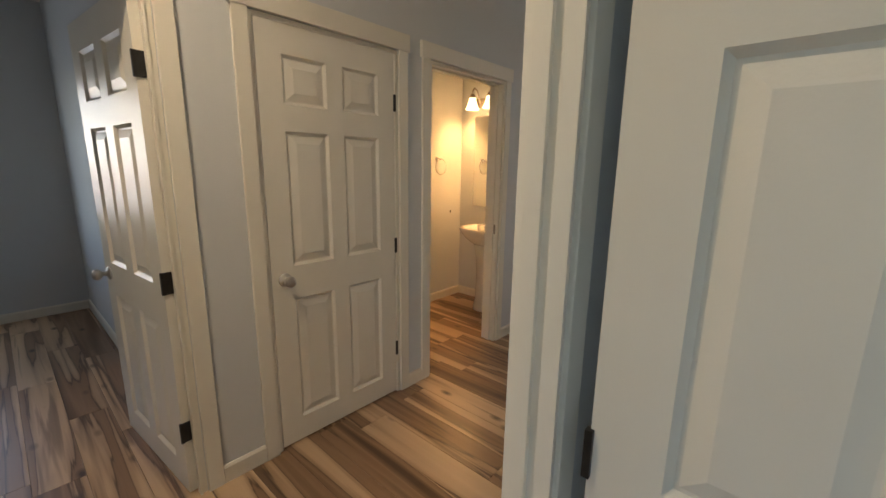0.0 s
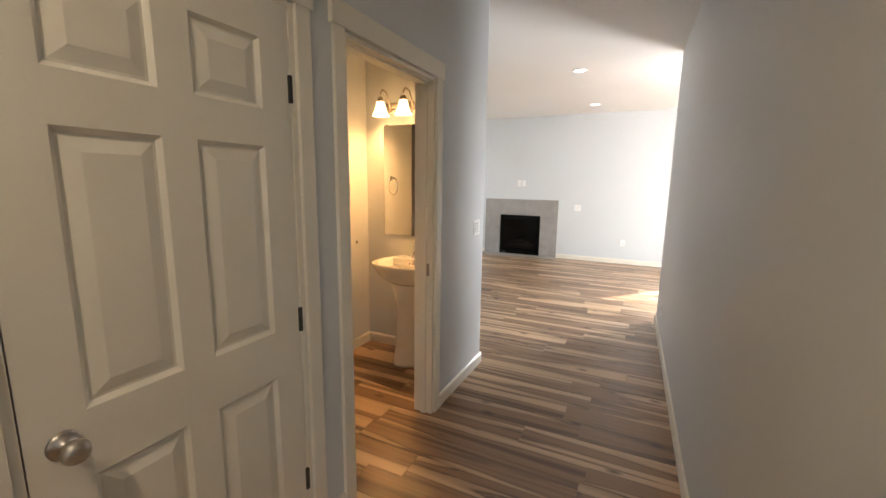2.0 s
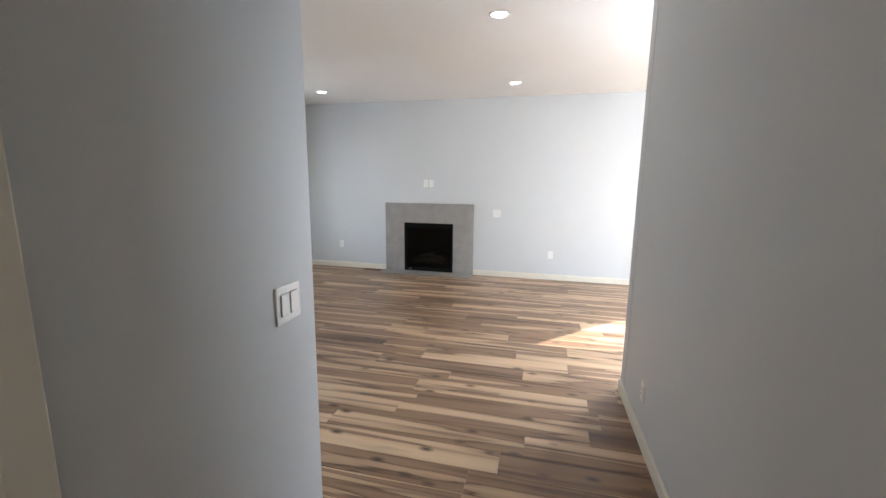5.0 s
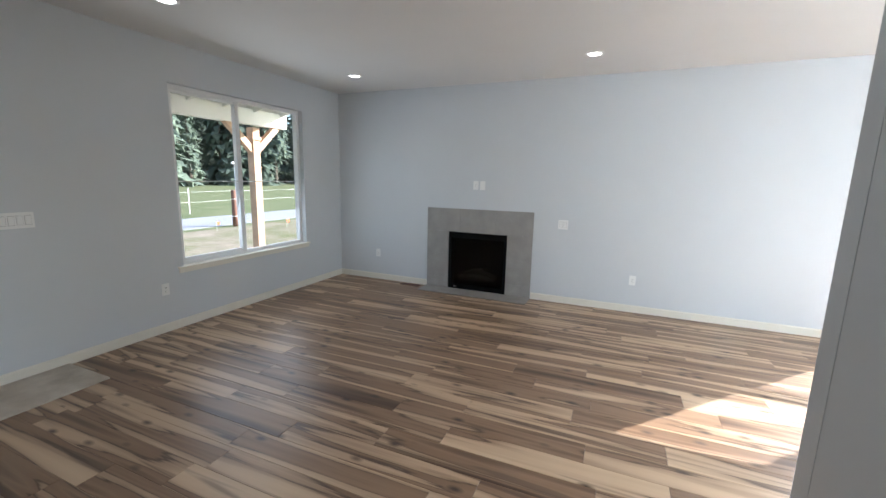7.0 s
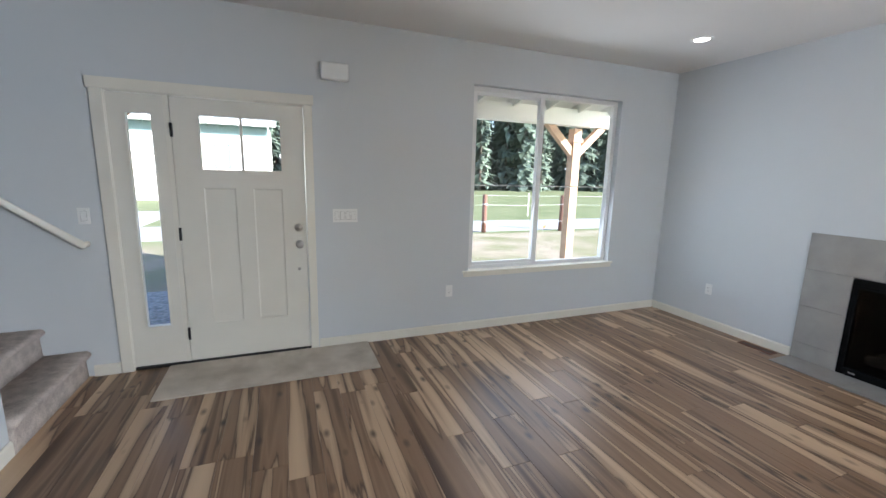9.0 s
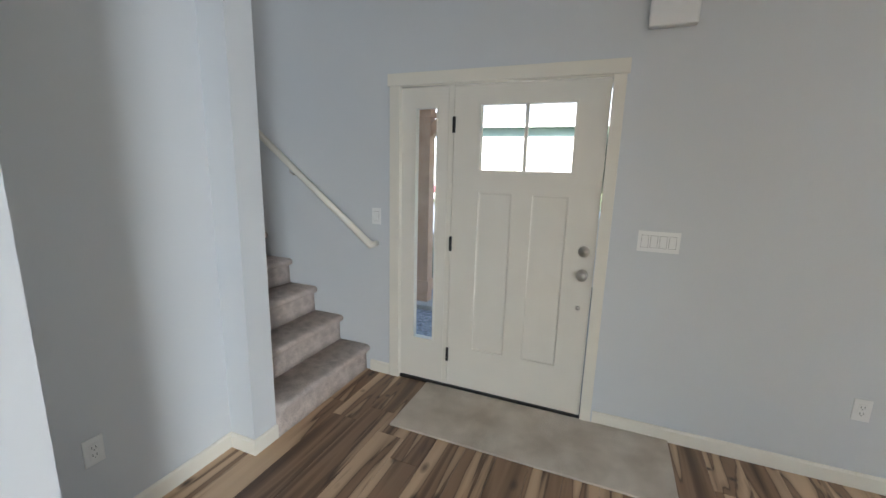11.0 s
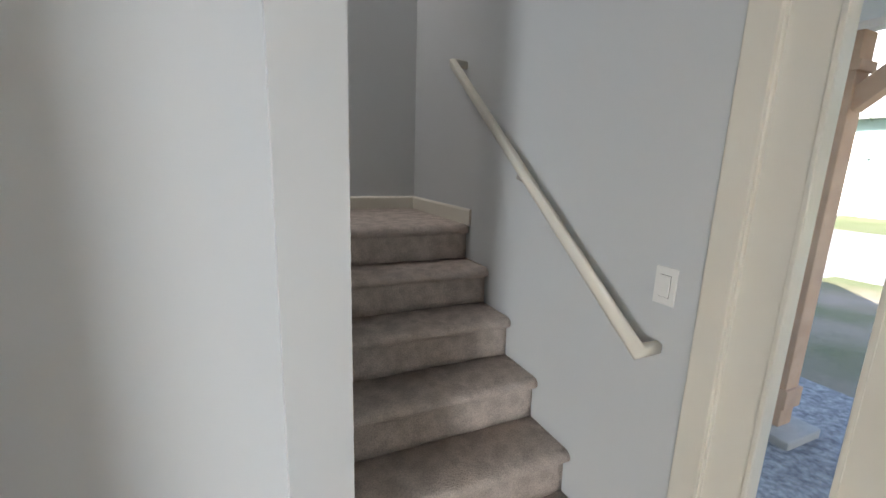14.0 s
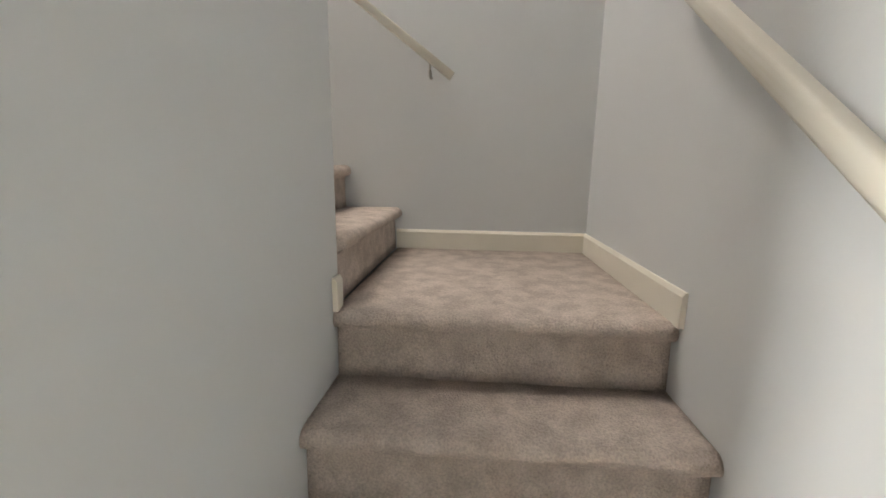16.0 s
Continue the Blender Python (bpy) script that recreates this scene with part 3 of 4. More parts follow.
stairs = empty("staircase", pose(-3.95, 3.6, 0))
stairs_inv = Matrix.Translation((3.95, -3.6, 0))
for i in range(5):
    stair_step("step", .917, RUN, RISE, stairs, stairs_inv @ pose(XF + .002, 3.885 - RUN * i, RISE * (i + 1)))
stair_step("landing", .917, RUN, RISE, stairs, stairs_inv @ pose(XF + .002, 3.885 - RUN * 5, 1.2), .915)
for i in range(9):
    stair_step("step", .896, RUN, RISE, stairs, stairs_inv @ pose(-3.46 + .25 * i, 1.752, 1.4 + RISE * i, 0, 0, 90))
boxes("stringer_base", WALL, [((XF + .003, 1.76, 0.05), (-3.51, 2.6, .98))], 0, stairs)
tagged(stairs, "steep staircase covered in grey-brown carpet, with a square landing", "stairs")


def handrail(name, a, b, wall, label, brackets, flat=.016, tall=.019, returns=(True, True)):
    """A white rail from a to b held off the wall; wall: the vector from the rail to its wall."""
    e = empty(name, pose(*a))
    A, B, w = Vector((0, 0, 0)), Vector(b) - Vector(a), Vector(wall)
    pts = ([A + w] if returns[0] else []) + [A, B] + ([B + w] if returns[1] else [])
    tube("rail", TRIM, pts, flat, e, None, 20, tall, square=.55)
    for k in brackets:
        c = A.lerp(B, k)
        tube("bracket", NICKEL, [c + Vector((0, 0, -.02)), c + Vector((0, 0, -.055)), c + w * .5 + Vector((0, 0, -.075)), c + w * .98 + Vector((0, 0, -.07))], .006, e, None, 8)
    return tagged(e, label, "handrail")


handrail("handrail", (-4.312, 3.985, 1.005), (-4.312, 2.585, 2.095), (-.083, 0, 0), "white painted wooden handrail on the stair wall", (.5,))
handrail("handrail", (-3.737, 1.82, 1.997), (-2.1, 1.82, 3.255), (0, -.07, 0), "white painted wooden handrail above the landing", (.06, .5), returns=(False, False))


# ---- fireplace ----
fire = empty("fireplace", pose(-2.13, YB, 0))
boxes("backing", GROUT, [((-.745, -.010, 0), (-.415, 0, 1.135)), ((.41, -.010, 0), (.745, 0, 1.135)), ((-.415, -.010, .815), (.41, 0, 1.135)), ((-.75, -.30, 0), (.75, -.012, .006))], 0, fire)
G = .003
tiles = []
for x0, x1 in ((-.75, -.25), (-.25, .25), (.25, .75)):
    tiles.append((x0, x1, .822, 1.14))
for x0, x1 in ((-.75, -.418), (.413, .75)):
    for z0, z1 in ((0.012, .158), (.158, .493), (.493, .822)):
        tiles.append((x0, x1, z0, z1))
for x0, x1, z0, z1 in tiles:
    boxes("tile", TILE, [((x0 + G / 2, -.018, z0 + G / 2), (x1 - G / 2, -.009, z1 - G / 2))], .001, fire)
for x0, x1 in ((-.755, -.25), (-.25, .25), (.25, .755)):
    boxes("hearth_tile", TILE, [((x0 + G / 2, -.31, .004), (x1 - G / 2, -.019, .013))], .001, fire)
boxes("metal_frame", FIREBLACK, [((-.415, -.024, .014), (-.375, .01, .812)), ((.37, -.024, .014), (.41, .01, .812)), ((-.375, -.024, .755), (.37, .01, .812)), ((-.375, -.024, .014), (.37, .01, .075)),
                                 ((-.375, -.032, .735), (.37, -.016, .757))], .003, fire)
boxes("firebox", FIREBLACK, [((-.42, .15, .0), (.42, .16, .82)), ((-.43, 0, 0), (-.415, .16, .82)), ((.41, 0, 0), (.425, .16, .82)), ((-.42, .0, .0), (.42, .16, .012)), ((-.42, 0, .812), (.42, .16, .82))], 0, fire)
boxes("glass", FIRGLASS, [((-.376, -.006, .074), (.371, -.003, .756))], 0, fire)
for a, b, r in (((-.28, .09, .16), (.22, .07, .17), .04), ((-.2, .05, .22), (.05, .10, .29), .03), ((.0, .08, .26), (.26, .06, .20), .032)):
    tube("log", LOG, [a, Vector(a).lerp(Vector(b), .5) + Vector((0, 0, .012)), b], r, fire, None, 10)
boxes("badge", NICKEL, [((-.335, -.0265, .04), (-.29, -.024, .05))], 0, fire)
tagged(fire, "gas fireplace with black firebox and grey tile surround", "fireplace")


# ---- fixtures on walls and ceiling ----
def plate(name, at, gangs, kind, label, category, group=""):
    """A wall plate in the local xz plane facing -y."""
    w = .072 + .046 * (gangs - 1)
    e = empty(name, at)
    boxes("cover", PLASTIC, [((-w / 2, -.006, -.058), (w / 2, 0, .058))], .003, e)
    for g in range(gangs):
        x = (g - (gangs - 1) / 2) * .046
        if kind == "switch":
            # Grey strip paints the shade in the gap round the rocker.
            boxes("rocker_shade_line", GROUT, [((x - .0182, -.0064, -.0347), (x + .0182, -.004, .0347))], 0, e)
            boxes("rocker", PLASTIC, [((x - .0165, -.010, -.033), (x + .0165, -.004, .033))], .002, e)
        elif kind == "outlet":
            boxes("face", PLASTIC, [((x - .0165, -.008, -.033), (x + .0165, -.004, .033))], .002, e)
            boxes("slot", SLOT, [((x + d, -.0085, z - .005), (x + d + .0025, -.0078, z + .005)) for d in (-.008, .006) for z in (-.015, .018)] +
                  [((x - .002, -.0085, z - .002), (x + .002, -.0078, z + .002)) for z in (-.026, .007)], 0, e)
    return tagged(e, label, category, group)


FRONT, BACKW, HL, HR = 90, 0, 90, -90
plate("light_switch", pose(XF, 5.792, 1.184, 0, 0, FRONT), 4, "switch", "white four-gang rocker switch beside the front door", "light switch")
plate("light_switch", pose(XF, 3.985, 1.203, 0, 0, FRONT), 1, "switch", "white single rocker switch beside the stairs", "light switch")
plate("light_switch", pose(XL, 4.225, 1.13, 0, 0, HL), 2, "switch", "white double rocker switch on the hall wall", "light switch")
plate("outlet", pose(XF, 6.786, .425, 0, 0, FRONT), 1, "outlet", "white duplex outlet under the window wall", "outlet", "wall outlets")
plate("outlet", pose(-3.71, YB, .405, 0, 0, 0), 1, "outlet", "white duplex outlet near the corner", "outlet", "wall outlets")
plate("outlet", pose(-.178, YB, .39, 0, 0, 0), 1, "outlet", "white duplex outlet beside the fireplace", "outlet", "wall outlets")
plate("wall_plate", pose(-1.02, YB, 1.005, 0, 0, 0), 2, "switch", "white double switch plate beside the fireplace", "wall plate")
plate("outlet", pose(-2.18, YB, 1.46, 0, 0, 0), 1, "outlet", "white outlet above the fireplace", "outlet", "wall outlets")
plate("wall_plate", pose(-2.085, YB, 1.46, 0, 0, 0), 1, "blank", "white blank plate above the fireplace", "wall plate")
plate("outlet", pose(-2.70, 3.70, .40, 0, 0, 180), 1, "outlet", "white duplex outlet on the short wall", "outlet", "wall outlets")
plate("outlet", pose(hall_x(5.6), 5.6, .30, 0, 0, HR), 1, "outlet", "white duplex outlet low on the hall wall", "outlet", "wall outlets")
tagged(boxes("door_chime", PLASTIC, [((XF, 5.615, 2.28), (XF + .055, 5.835, 2.412))], .012), "white plastic door chime box high on the wall", "door chime")
dl = None
# The last one, in the hall, is unseen and added above the hall fill.
for x, y in ((-3.48, 6.42), (-.70, 6.50), (-3.50, 8.70), (-.745, 8.70), (-.37, .75)):
    if dl is None:
        dl = empty("downlight", pose(x, y, H))
        lathe("trim_ring", PLASTIC, [(.062, -.002), (.066, -.008), (.085, -.005), (.088, 0), (.062, 0)], dl)
        lathe("lens", LAMPON, [(0, -.004), (.062, -.004), (.062, -.001), (0, -.001)], dl)
        tagged(dl, "round recessed ceiling downlight, switched on", "downlight", "ceiling downlights")
    else:
        copy_thing(dl, pose(x, y, H))

# door mat
tagged(boxes("doormat", MATCARPET, [((-4.385, 4.41, .001), (-3.84, 5.975, .013))], .004), "beige carpet offcut laid as a mat inside the door", "mat")

reg = empty("floor_register", pose(-3.10, 9.44, 0))
boxes("frame", POSTWOOD, [((-.15, -.05, .0005), (.15, -.038, .006)), ((-.15, .038, .0005), (.15, .05, .006)), ((-.15, -.038, .0005), (-.14, .038, .006)), ((.14, -.038, .0005), (.15, .038, .006))], 0, reg)
boxes("grille", SLOT, [((-.14, -.038, .0005), (.14, .038, .003))], 0, reg)
for k in range(12):
    boxes("slat", POSTWOOD, [((-.135 + .0235 * k, -.037, .002), (-.125 + .0235 * k, .037, .006))], 0, reg)
tagged(reg, "brown slotted floor register beside the hearth", "floor vent")

# ---- powder room ----
sink = empty("pedestal_sink", pose(-1.575, 4.335, 0))


def basin():
    bm = bmesh.new()
    seg = 40

    def outline(a, k, fy):
        c, s = math.cos(a), math.sin(a)
        x = .29 * k * math.copysign(abs(c) ** .85, c)
        y = -.215 + (.235 if s < 0 else .21) * k * math.copysign(abs(s) ** (.8 if s < 0 else .55), s) * fy
        return x, y
    rows = []
    for k, z in ((.42, .655), (.62, .685), (.82, .735), (.95, .785), (1.0, .815), (.995, .828), (.97, .832), (.86, .826), (.80, .80), (.66, .745), (.4, .71), (.1, .70)):
        rows.append([bm.verts.new((*outline(2 * math.pi * i / seg, k, 1), z)) for i in range(seg)])
    for a, b in zip(rows, rows[1:]):
        for i in range(seg):
            bm.faces.new((a[i], a[(i + 1) % seg], b[(i + 1) % seg], b[i]))
    bm.faces.new(rows[0])
    bm.faces.new(rows[-1])
    return finish(bm, "basin", CERAMIC, sink, True)


basin()
boxes("deck", CERAMIC, [((-.20, -.13, .77), (.20, -.004, .838))], .012, sink)
lathe("pedestal", CERAMIC, [(.125, 0), (.122, .03), (.105, .12), (.098, .35), (.105, .52), (.13, .66)], sink, pose(0, -.22, 0), 28, .95, 1.1)
for d in (-.03, 0, .03):
    lathe("overflow_hole", SLOT, [(.006, 0), (.006, .003)], sink, pose(d, -.142, .80, 90), 10)
lathe("faucet_base", CHROME, [(.05, 0), (.05, .012), (.028, .02), (.022, .05), (.02, .06), (0, .062)], sink, pose(0, -.075, .838), 20, 1.5, .6)
tube("spout", CHROME, [(0, -.075, .87), (0, -.11, .888), (0, -.15, .885), (0, -.175, .868)], .012, sink)
tube("lever", CHROME, [(0, -.075, .895), (0, -.06, .915), (0, -.10, .94)], .007, sink)
tube("supply_pipe", CHROME, [(.09, -.01, .50), (.09, -.06, .50), (.09, -.10, .56), (.06, -.14, .66)], .006, sink)
tagged(sink, "white ceramic pedestal sink with chrome faucet", "sink")
mir = empty("wall_mirror", pose(-1.635, 4.34, 1.465))
boxes("glass", MIRROR, [((-.305, -.006, -.455), (.305, -.002, .455))], 0, mir)
boxes("edge", NICKEL, [((-.308, -.0055, -.458), (-.3055, 0, .458)), ((.3055, -.0055, -.458), (.308, 0, .458)), ((-.305, -.0055, .4555), (.305, 0, .458)), ((-.305, -.0055, -.458), (.305, 0, -.4555))], 0, mir)
for x in (-.27, .27):
    for z in (-.455, .455):
        boxes("clip", CHROME, [((x - .012, -.010, z - .008), (x + .012, -.0062, z + .008))], .002, mir)
tagged(mir, "frameless rectangular mirror above the sink", "mirror")
van = empty("vanity_light", pose(-1.67, 4.34, 2.05))
boxes("backplate", BRONZE, [((-.30, -.022, -.045), (.30, 0, .045))], .006, van)
for x in (-.21, 0, .21):
    tube("arm", BRONZE, [(x + .05, -.02, .0), (x + .055, -.07, -.03), (x + .06, -.10, .02), (x + .05, -.125, .10), (x + .02, -.135, .125), (x, -.135, .10), (x, -.135, .06)], .006, van, None, 10)
    lathe("socket", BRONZE, [(.012, .075), (.022, .065), (.027, .045), (.029, .025), (0, .024)], van, pose(x, -.135, 0), 18)
    lathe("shade", SHADE, [(.030, .035), (.036, .01), (.045, -.02), (.055, -.05), (.068, -.07), (.070, -.074), (.067, -.073), (.053, -.048), (.043, -.018), (.034, .01), (.028, .033)], van, pose(x, -.135, 0), 24)
    lamp = new("bulb_light", bpy.data.lights.new("bulb_light", "SPOT"))
    lamp.data.energy, lamp.data.color, lamp.data.shadow_soft_size = 3.6, (1.0, 0.52, 0.18), .03
    lamp.data.spot_size, lamp.data.spot_blend = radians(155), 1.0
    lamp.location = (-1.67 + x, 4.205, 1.965)
tagged(van, "three-light vanity fixture with glowing bell shades", "wall lamp")
ring = empty("towel_ring", pose(-2.12, 3.95, 1.49))
lathe("rose", CHROME, [(.026, 0), (.026, .006), (.018, .012), (.010, .016), (.010, .045), (0, .047)], ring, pose(0, 0, 0, 0, 90, 0), 18)
tube("ring", CHROME, [(.04, .078 * math.sin(a) + .02, -.075 + .078 * math.cos(a)) for a in [2 * math.pi * k / 32 for k in range(32)]], .0045, ring, None, 8, closed=True)
tagged(ring, "chrome towel ring on the powder room wall", "towel ring")
tagged(boxes("wall_anchor", SLOT, [((-2.12, 4.165, .93), (-2.117, 4.183, .955))], .001), "small dark hole plug in the powder room wall", "wall plug")
tagged(boxes("strike_plate", BRONZE, [((XL - .055, B1 - .0195, .90), (XL - .02, B1 - .0178, .975)), ], 0), "metal strike plate on the door jamb", "strike plate")

# ---- outside ----
GZ = -.30
struct(boxes("ground", GRASS, [((-900, -900, GZ - 3), (900, 900, GZ))]), "green meadow reaching the far woods", "ground")
struct(boxes("yard", DIRT, [((-12.6, -3, GZ), (-4.6, 40, GZ + .012))]), "bare earth and patchy grass by the house", "ground")
struct(boxes("road", GRAVEL, [((-16.2, 1, GZ), (-13.2, 120, GZ + .02)), ((-22, -40, GZ), (-7.8, 1, GZ + .03))]), "pale gravel drive", "road")
struct(boxes("porch_gravel", GRAVEL, [((-7.6, 1, GZ), (-4.58, 6.4, GZ + .10))], .02), "grey gravel bed outside the front door", "ground")


def porch_post(name, x, y):
    e = empty(name, pose(x, y, GZ))
    s = .075
    boxes("footing", CONCRETE, [((-.2, -.2, 0), (.2, .2, .16))], .02, e)
    boxes("shaft", CEDAR, [((-s, -s, .16), (s, s, 2.66))], .008, e)
    boxes("base_trim", CEDAR, [((-s - .02, -s - .02, .30), (s + .02, s + .02, .44))], .006, e)
    boxes("cap", CEDAR, [((-s - .02, -s - .02, 2.44), (s + .02, s + .02, 2.50))], .006, e)
    for w in (-1, 1):
        bm = bmesh.new()
        bm_box(bm, (-.05, -.055, 0), (.05, .055, .70))
        b = finish(bm, "brace", CEDAR, e)
        b.matrix_basis = pose(0, w * .05, 2.26, -w * 47, 0, 0)
    return tagged(e, "cedar porch post with diagonal braces", "porch post", "porch posts")


porch_post("porch_post", -6.5, 9.86)
porch_post("porch_post", -6.5, 3.40)
por = empty("porch_roof", pose(-5.5, 6.5, 2.6))
boxes("beam", SIDING, [((-1.08, -5.2, -.20), (-.92, 4.1, .06))], .004, por)
bm = bmesh.new()
v = [bm.verts.new(p) for p in ((-1.55, -5.4, .0), (-1.55, 4.3, .0), (.93, 4.3, .62), (.93, -5.4, .62), (-1.55, -5.4, .05), (-1.55, 4.3, .05), (.93, 4.3, .67), (.93, -5.4, .67))]
for q in ((0, 1, 2, 3), (7, 6, 5, 4), (0, 4, 5, 1), (1, 5, 6, 2), (2, 6, 7, 3), (3, 7, 4, 0)):
    bm.faces.new([v[i] for i in q])
finish(bm, "roof_deck", SIDING, por)
for k in range(16):
    y = -5.2 + .61 * k
    bm = bmesh.new()
    bm_box(bm, (0, y - .02, -.14), (2.5, y + .02, -.002))
    o = finish(bm, "rafter", SIDING, por)
    o.matrix_basis = pose(-1.53, 0, 0, 0, -14.0, 0)
boxes("fascia", SIDING, [((-1.59, -5.4, -.10), (-1.555, 4.3, .06))], .004, por)
tagged(por, "white porch roof with open rafters and beam", "porch roof")


def woods():
    """Dense far conifers, each a trunk with whorls of drooping boughs."""
    bm = bmesh.new()
    rng = random.Random(5)
    trunk = bmesh.new()
    for i in range(230):
        d = rng.uniform(46, 80)
        along = -25 + 145 * rng.random()
        x, y = -d - 6, along
        if y < -2 and x > -60:
            continue
        h = rng.uniform(12, 24)
        r0 = h * rng.uniform(.15, .22)
        z = GZ
        seg = 6
        a = [trunk.verts.new((x + .25 * math.cos(k), y + .25 * math.sin(k), z)) for k in [2 * math.pi * j / seg for j in range(seg)]]
        top = trunk.verts.new((x, y, z + h * .97))
        for k in range(seg):
            trunk.faces.new((a[k], a[(k + 1) % seg], top))
        low = rng.choice((.0, .02, .1, .3))
        levels = 22
        for l in range(levels):
            f_ = low + (1 - low) * l / levels
            rr = r0 * (1 - f_) ** .8 * rng.uniform(.7, 1.15) + .25
            for b in range(16):
                an = rng.uniform(0, 2 * math.pi)
                rb = rr * rng.uniform(.55, 1.15)
                zz = z + h * f_ + rng.uniform(-.5, .5)
                c, s = math.cos(an), math.sin(an)
                wd = rb * rng.uniform(.11, .22)
                drop = rb * rng.uniform(.15, .5)
                p0 = Vector((x, y, zz))
                p1 = Vector((x + c * rb * .55 - s * wd, y + s * rb * .55 + c * wd, zz - drop * .4))
                p2 = Vector((x + c * rb * .55 + s * wd, y + s * rb * .55 - c * wd, zz - drop * .55))
                p3 = Vector((x + c * rb, y + s * rb, zz - drop))
                hang = Vector((x + c * rb * .7, y + s * rb * .7, zz - drop - rb * .22))
                V = [bm.verts.new(p) for p in (p0, p1, p3, p2, hang)]
                bm.faces.new((V[0], V[1], V[2]))
                bm.faces.new((V[0], V[2], V[3]))
                bm.faces.new((V[1], V[4], V[3]))
    o = finish(bm, "conifer_boughs", FOLIAGE)
    tagged(o, "dense dark green conifer wood across the meadow", "trees", kind="stuff")
    o2 = finish(trunk, "conifer_trunks", BARK)
    tagged(o2, "brown trunks of the far conifers", "trees", kind="stuff")


woods()


def fence():
    e = empty("fence", pose(-18, 10, GZ))
    for k in range(8):
        y = -8 + 7.3 * k
        boxes("stake", ROPE, [((-.012, y - .012, 0), (.012, y + .012, 1.15))], 0, e)
    for z in (.55, 1.0):
        tube("rope", ROPE, [(0, -8 + 2.1 * k, z - .03 * (k % 2)) for k in range(27)], .006, e, None, 6)
    return tagged(e, "low rope fence on thin white stakes", "fence")


fence()
for x, y in ((-13.0, 11.6), (-12.8, 14.6)):
    e = empty("gate_post", pose(x, y, GZ))
    lathe("shaft", POSTWOOD, [(.085, 0), (.08, .5), (.078, 1.25), (.06, 1.28), (0, 1.285)], e, None, 12)
    for z in (.35, .95):
        lathe("wire_band", ROPE, [(.084, z), (.084, z + .02)], e, None, 12)
    tagged(e, "short weathered red-brown wooden post", "post", "gate posts")
for x, y in ((-11.5, 10.3), (-11.0, 15.2), (-12.2, 13.4), (-11.8, 8.6)):
    e = empty("marker_flag", pose(x, y, GZ))
    tube("wire", ROPE, [(0, 0, 0), (0, 0, .3)], .004, e, None, 6)
    boxes("flag", ORANGE, [((-.004, 0, .2), (.004, .12, .3))], .001, e)
    tagged(e, "small orange survey flag on a wire", "marker flag", "survey flags")


pole = empty("marker_pole", pose(-12.85, 14.78, GZ))
lathe("shaft", ROPE, [(.035, 0), (.035, 2.2), (0, 2.2)], pole, None, 12)
boxes("cap", ROPE, [((-.04, -.13, 2.17), (.04, .13, 2.24))], .01, pole)
tagged(pole, "white plastic pole beside the wooden post", "pole")


def outbuilding():
    e = empty("outbuilding", pose(-30, 0, GZ))
    boxes("wall", SIDING, [((-10, -14, 0), (0, 4.6, 4.8))], 0, e)
    bm = bmesh.new()
    v = [bm.verts.new(p) for p in ((.6, -14.6, 4.7), (.6, 5.1, 4.7), (-11, 5.1, 12.2), (-11, -14.6, 12.2), (.6, -14.6, 4.85), (.6, 5.1, 4.85), (-11, 5.1, 12.35), (-11, -14.6, 12.35))]
    for q in ((0, 1, 2, 3), (7, 6, 5, 4), (0, 4, 5, 1), (1, 5, 6, 2), (2, 6, 7, 3), (3, 7, 4, 0)):
        bm.faces.new([v[i] for i in q])
    finish(bm, "roof", ROOFMETAL, e)
    for k in range(24):
        bm = bmesh.new()
        bm_box(bm, (0, -.03, 0), (13.7, .03, .06))
        o = finish(bm, "roof_seam", FASCIA, e)
        o.matrix_basis = pose(.6, -14.4 + .82 * k, 4.86, 0, 32.9, 180)
    boxes("gutter", SIDING, [((.6, -14.6, 4.62), (.70, 5.1, 4.87))], 0, e)
    boxes("frieze", FASCIA, [((.0, -14, 4.05), (.04, 4.6, 4.62))], 0, e)
    boxes("window_trim", FASCIA, [((0, 1.5, 2.0), (.06, 1.6, 3.5)), ((0, 2.3, 2.0), (.06, 2.4, 3.5)), ((0, 1.6, 3.4), (.06, 2.3, 3.5)), ((0, 1.6, 2.0), (.06, 2.3, 2.1))], 0, e)
    boxes("window_pane", ROOFMETAL, [((0, 1.6, 2.1), (.02, 2.3, 3.4))], 0, e)
    for y in (-10.5, -6.6, -2.2):
        boxes("door_panel", CARWHITE, [((.0, y - 1.4, .05), (.05, y + 1.4, 2.7))], .01, e)
        boxes("door_trim", FASCIA, [((0, y - 1.5, 0), (.07, y - 1.4, 2.8)), ((0, y + 1.4, 0), (.07, y + 1.5, 2.8)), ((0, y - 1.5, 2.7), (.07, y + 1.5, 2.8))], .01, e)
    return tagged(e, "long white outbuilding with a pale metal roof", "building")


outbuilding()


def barn():
    e = empty("barn", pose(-42, 5, GZ))
    boxes("wall", BARNRED, [((-6, .5, 0), (0, 11, 3.1))], 0, e)
    boxes("band", CEDAR, [((0, .5, 2.2), (.05, 11, 2.75))], 0, e)
    boxes("post", BARNRED, [((.0, .5 + 2.6 * k, 0), (.12, .7 + 2.6 * k, 3.1)) for k in range(5)], 0, e)
    boxes("roof", ROOFMETAL, [((-6.4, .2, 3.1), (.5, 11.3, 3.45))], .05, e)
    return tagged(e, "low red-brown shed with a grey roof", "shed")


barn()


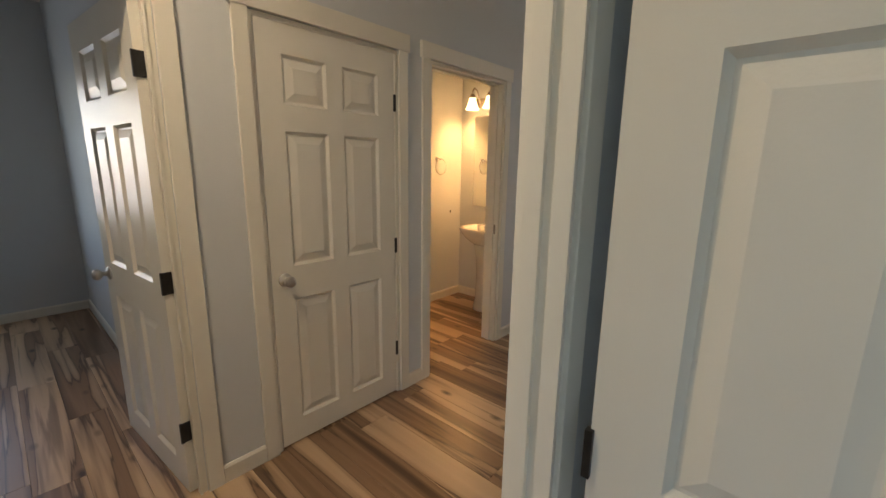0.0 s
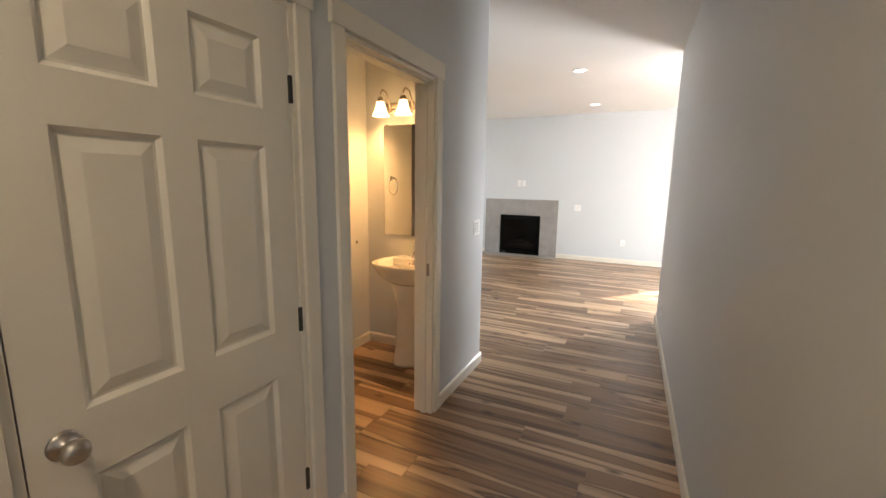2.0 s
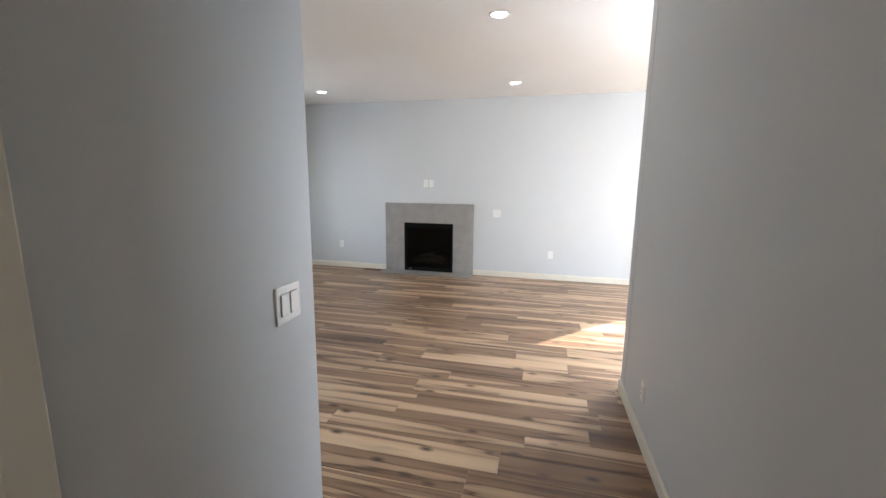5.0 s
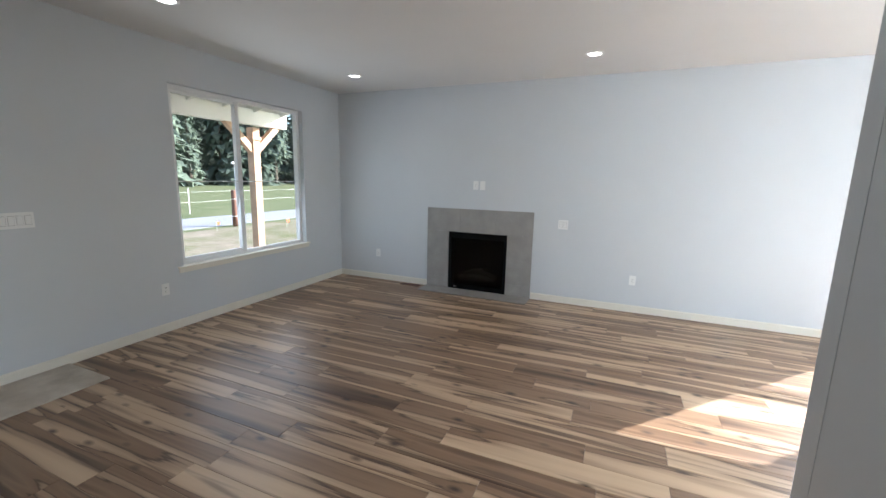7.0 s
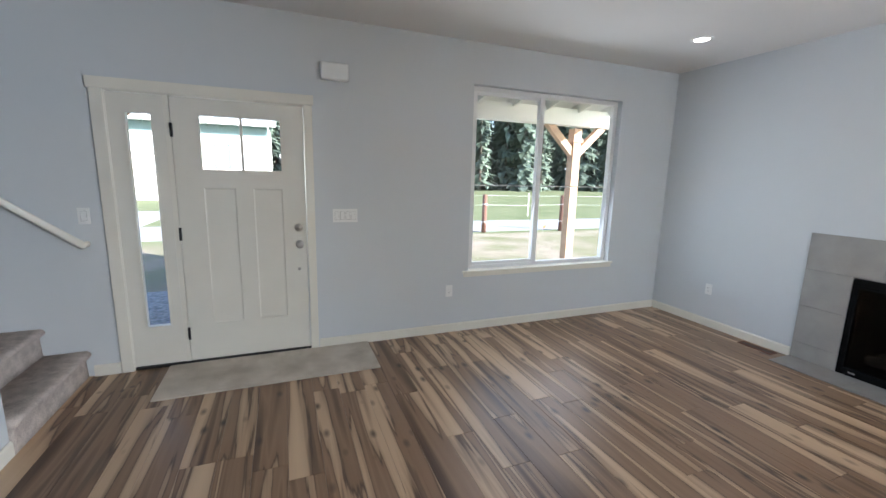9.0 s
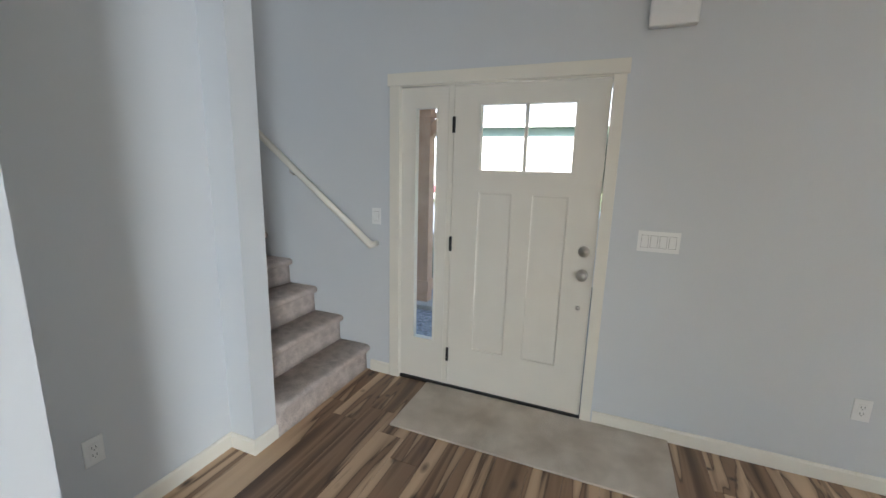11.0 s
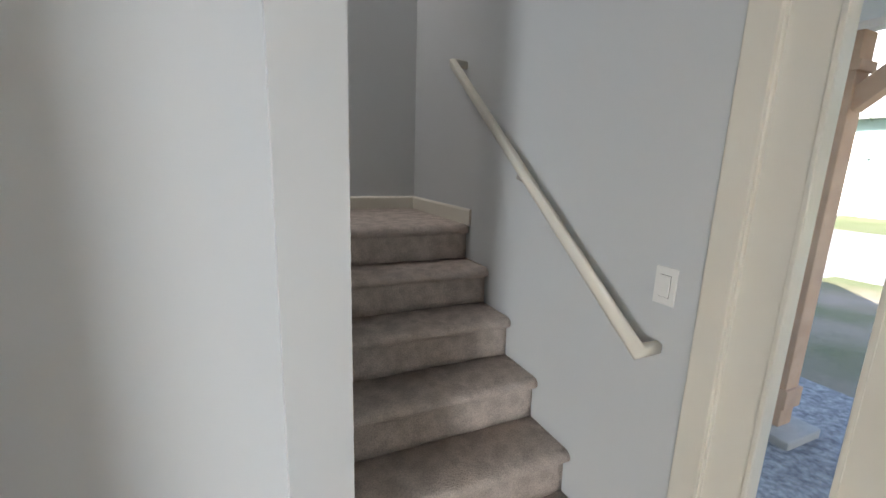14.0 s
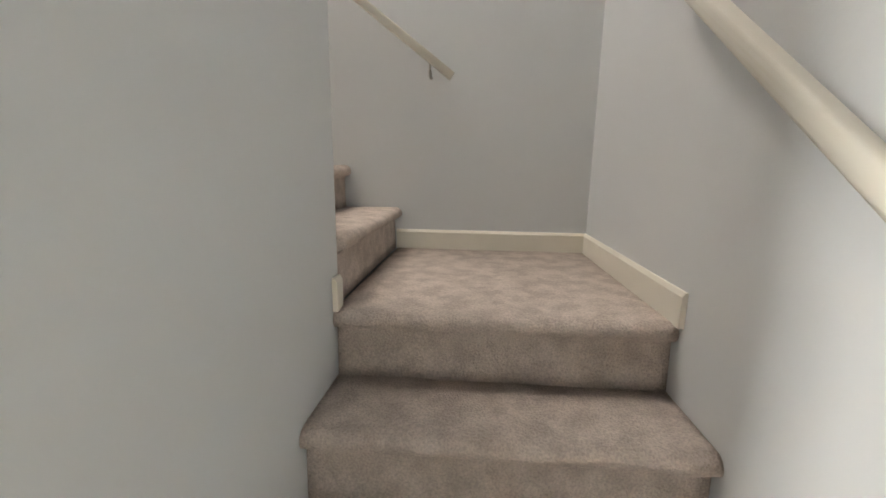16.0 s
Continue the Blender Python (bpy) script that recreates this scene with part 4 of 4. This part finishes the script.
def car(at):
    e = empty("car", at)

    def hull(name, material, prof, half, half_top=None):
        bm = bmesh.new()
        rows = []
        zmax = max(z for _, z in prof)
        zmin = min(z for _, z in prof)
        for s in (-1, 1):
            rows.append([bm.verts.new((s * (half + ((half_top or half) - half) * (z - zmin) / (zmax - zmin)), y, z)) for y, z in prof])
        k = len(prof)
        for j in range(k):
            bm.faces.new((rows[0][j], rows[0][(j + 1) % k], rows[1][(j + 1) % k], rows[1][j]))
        bm.faces.new(rows[0])
        bm.faces.new(rows[1])
        bmesh.ops.bevel(bm, geom=bm.edges[:], offset=.04, segments=2, affect="EDGES")
        return finish(bm, name, material, e, True)
    hull("lower_body", CARWHITE, [(-2.3, .3), (2.3, .3), (2.35, .62), (-2.35, .62)], .88)
    hull("upper_body", CARRED, [(-2.34, .63), (2.34, .63), (2.28, .92), (.95, 1.0), (-2.3, 1.02)], .88, .84)
    hull("cabin", FIREGLASS, [(-2.2, 1.02), (.95, 1.0), (.35, 1.42), (-2.0, 1.45)], .80, .66)
    hull("roof", CARRED, [(-2.05, 1.44), (.40, 1.41), (.3, 1.50), (-1.9, 1.52)], .68, .64)
    for y in (-1.4, 1.45):
        for s in (-1, 1):
            lathe("wheel", RUBBER, [(.20, -.1), (.32, -.1), (.34, -.05), (.34, .05), (.32, .1), (.20, .1)], e, pose(s * .80, y, .34, 0, 90, 0), 20)
            lathe("rim", CARWHITE, [(0, -.09), (.2, -.09), (.2, .09), (0, .09)], e, pose(s * .81, y, .34, 0, 90, 0), 16)
    return tagged(e, "parked red and white station wagon on the drive", "car")


car(pose(-20.5, -4.6, GZ + .03, 0, 0, 20))

# ---- floor planks ----
PW, PL = .178, 1.22
rng = random.Random(11)
bm = bmesh.new()
bm_box(bm, (0, 0, -.008), (PL - .0012, PW - .0012, 0))
bmesh.ops.bevel(bm, geom=[e for e in bm.edges if all(v.co.z > -.001 for v in e.verts)], offset=.0012, segments=1, affect="EDGES")
_base = finish(bm, "plank", PLANK)
plank_mesh = _base.data
bpy.data.objects.remove(_base)
floor_set = struct(empty("floor"), "rustic brown wood plank floor with light and dark streaks", "floor")
far = bmesh.new()
row, y = 0, -1.68
while y < YB + .02:
    x = -4.5 - rng.uniform(.05, 1.0)
    while x < 5.0:
        xa, xb = max(x, -4.5), min(x + PL, 5.05)
        cx, cy = (xa + xb) / 2, y + PW / 2
        solid = (xb < -1.3 and 1.5 < cy < 2.5) or (xb < -3.45 and 1.5 < cy < 3.6) or (xa > .5 and 3.3 < cy < 6.0)
        if not solid and xb - xa > .04:
            near = (cx < 1.75 and cy > 3.4) or (-1.2 < cx < .9 and 0.6 < cy) or (cx < -1.0 and -.2 < cy < 1.4)
            if near:
                p = new("plank", plank_mesh)
                p.parent = floor_set
                p.location, p.scale = (xa, y, 0), ((xb - xa) / PL, 1, 1)
            else:
                bm_box(far, (xa, y, -.008), (xb - .0012, y + PW - .0012, 0))
        x += PL
    y += PW
    row += 1
o = finish(far, "far_planks", PLANK, floor_set)
o["kind"] = "stuff"
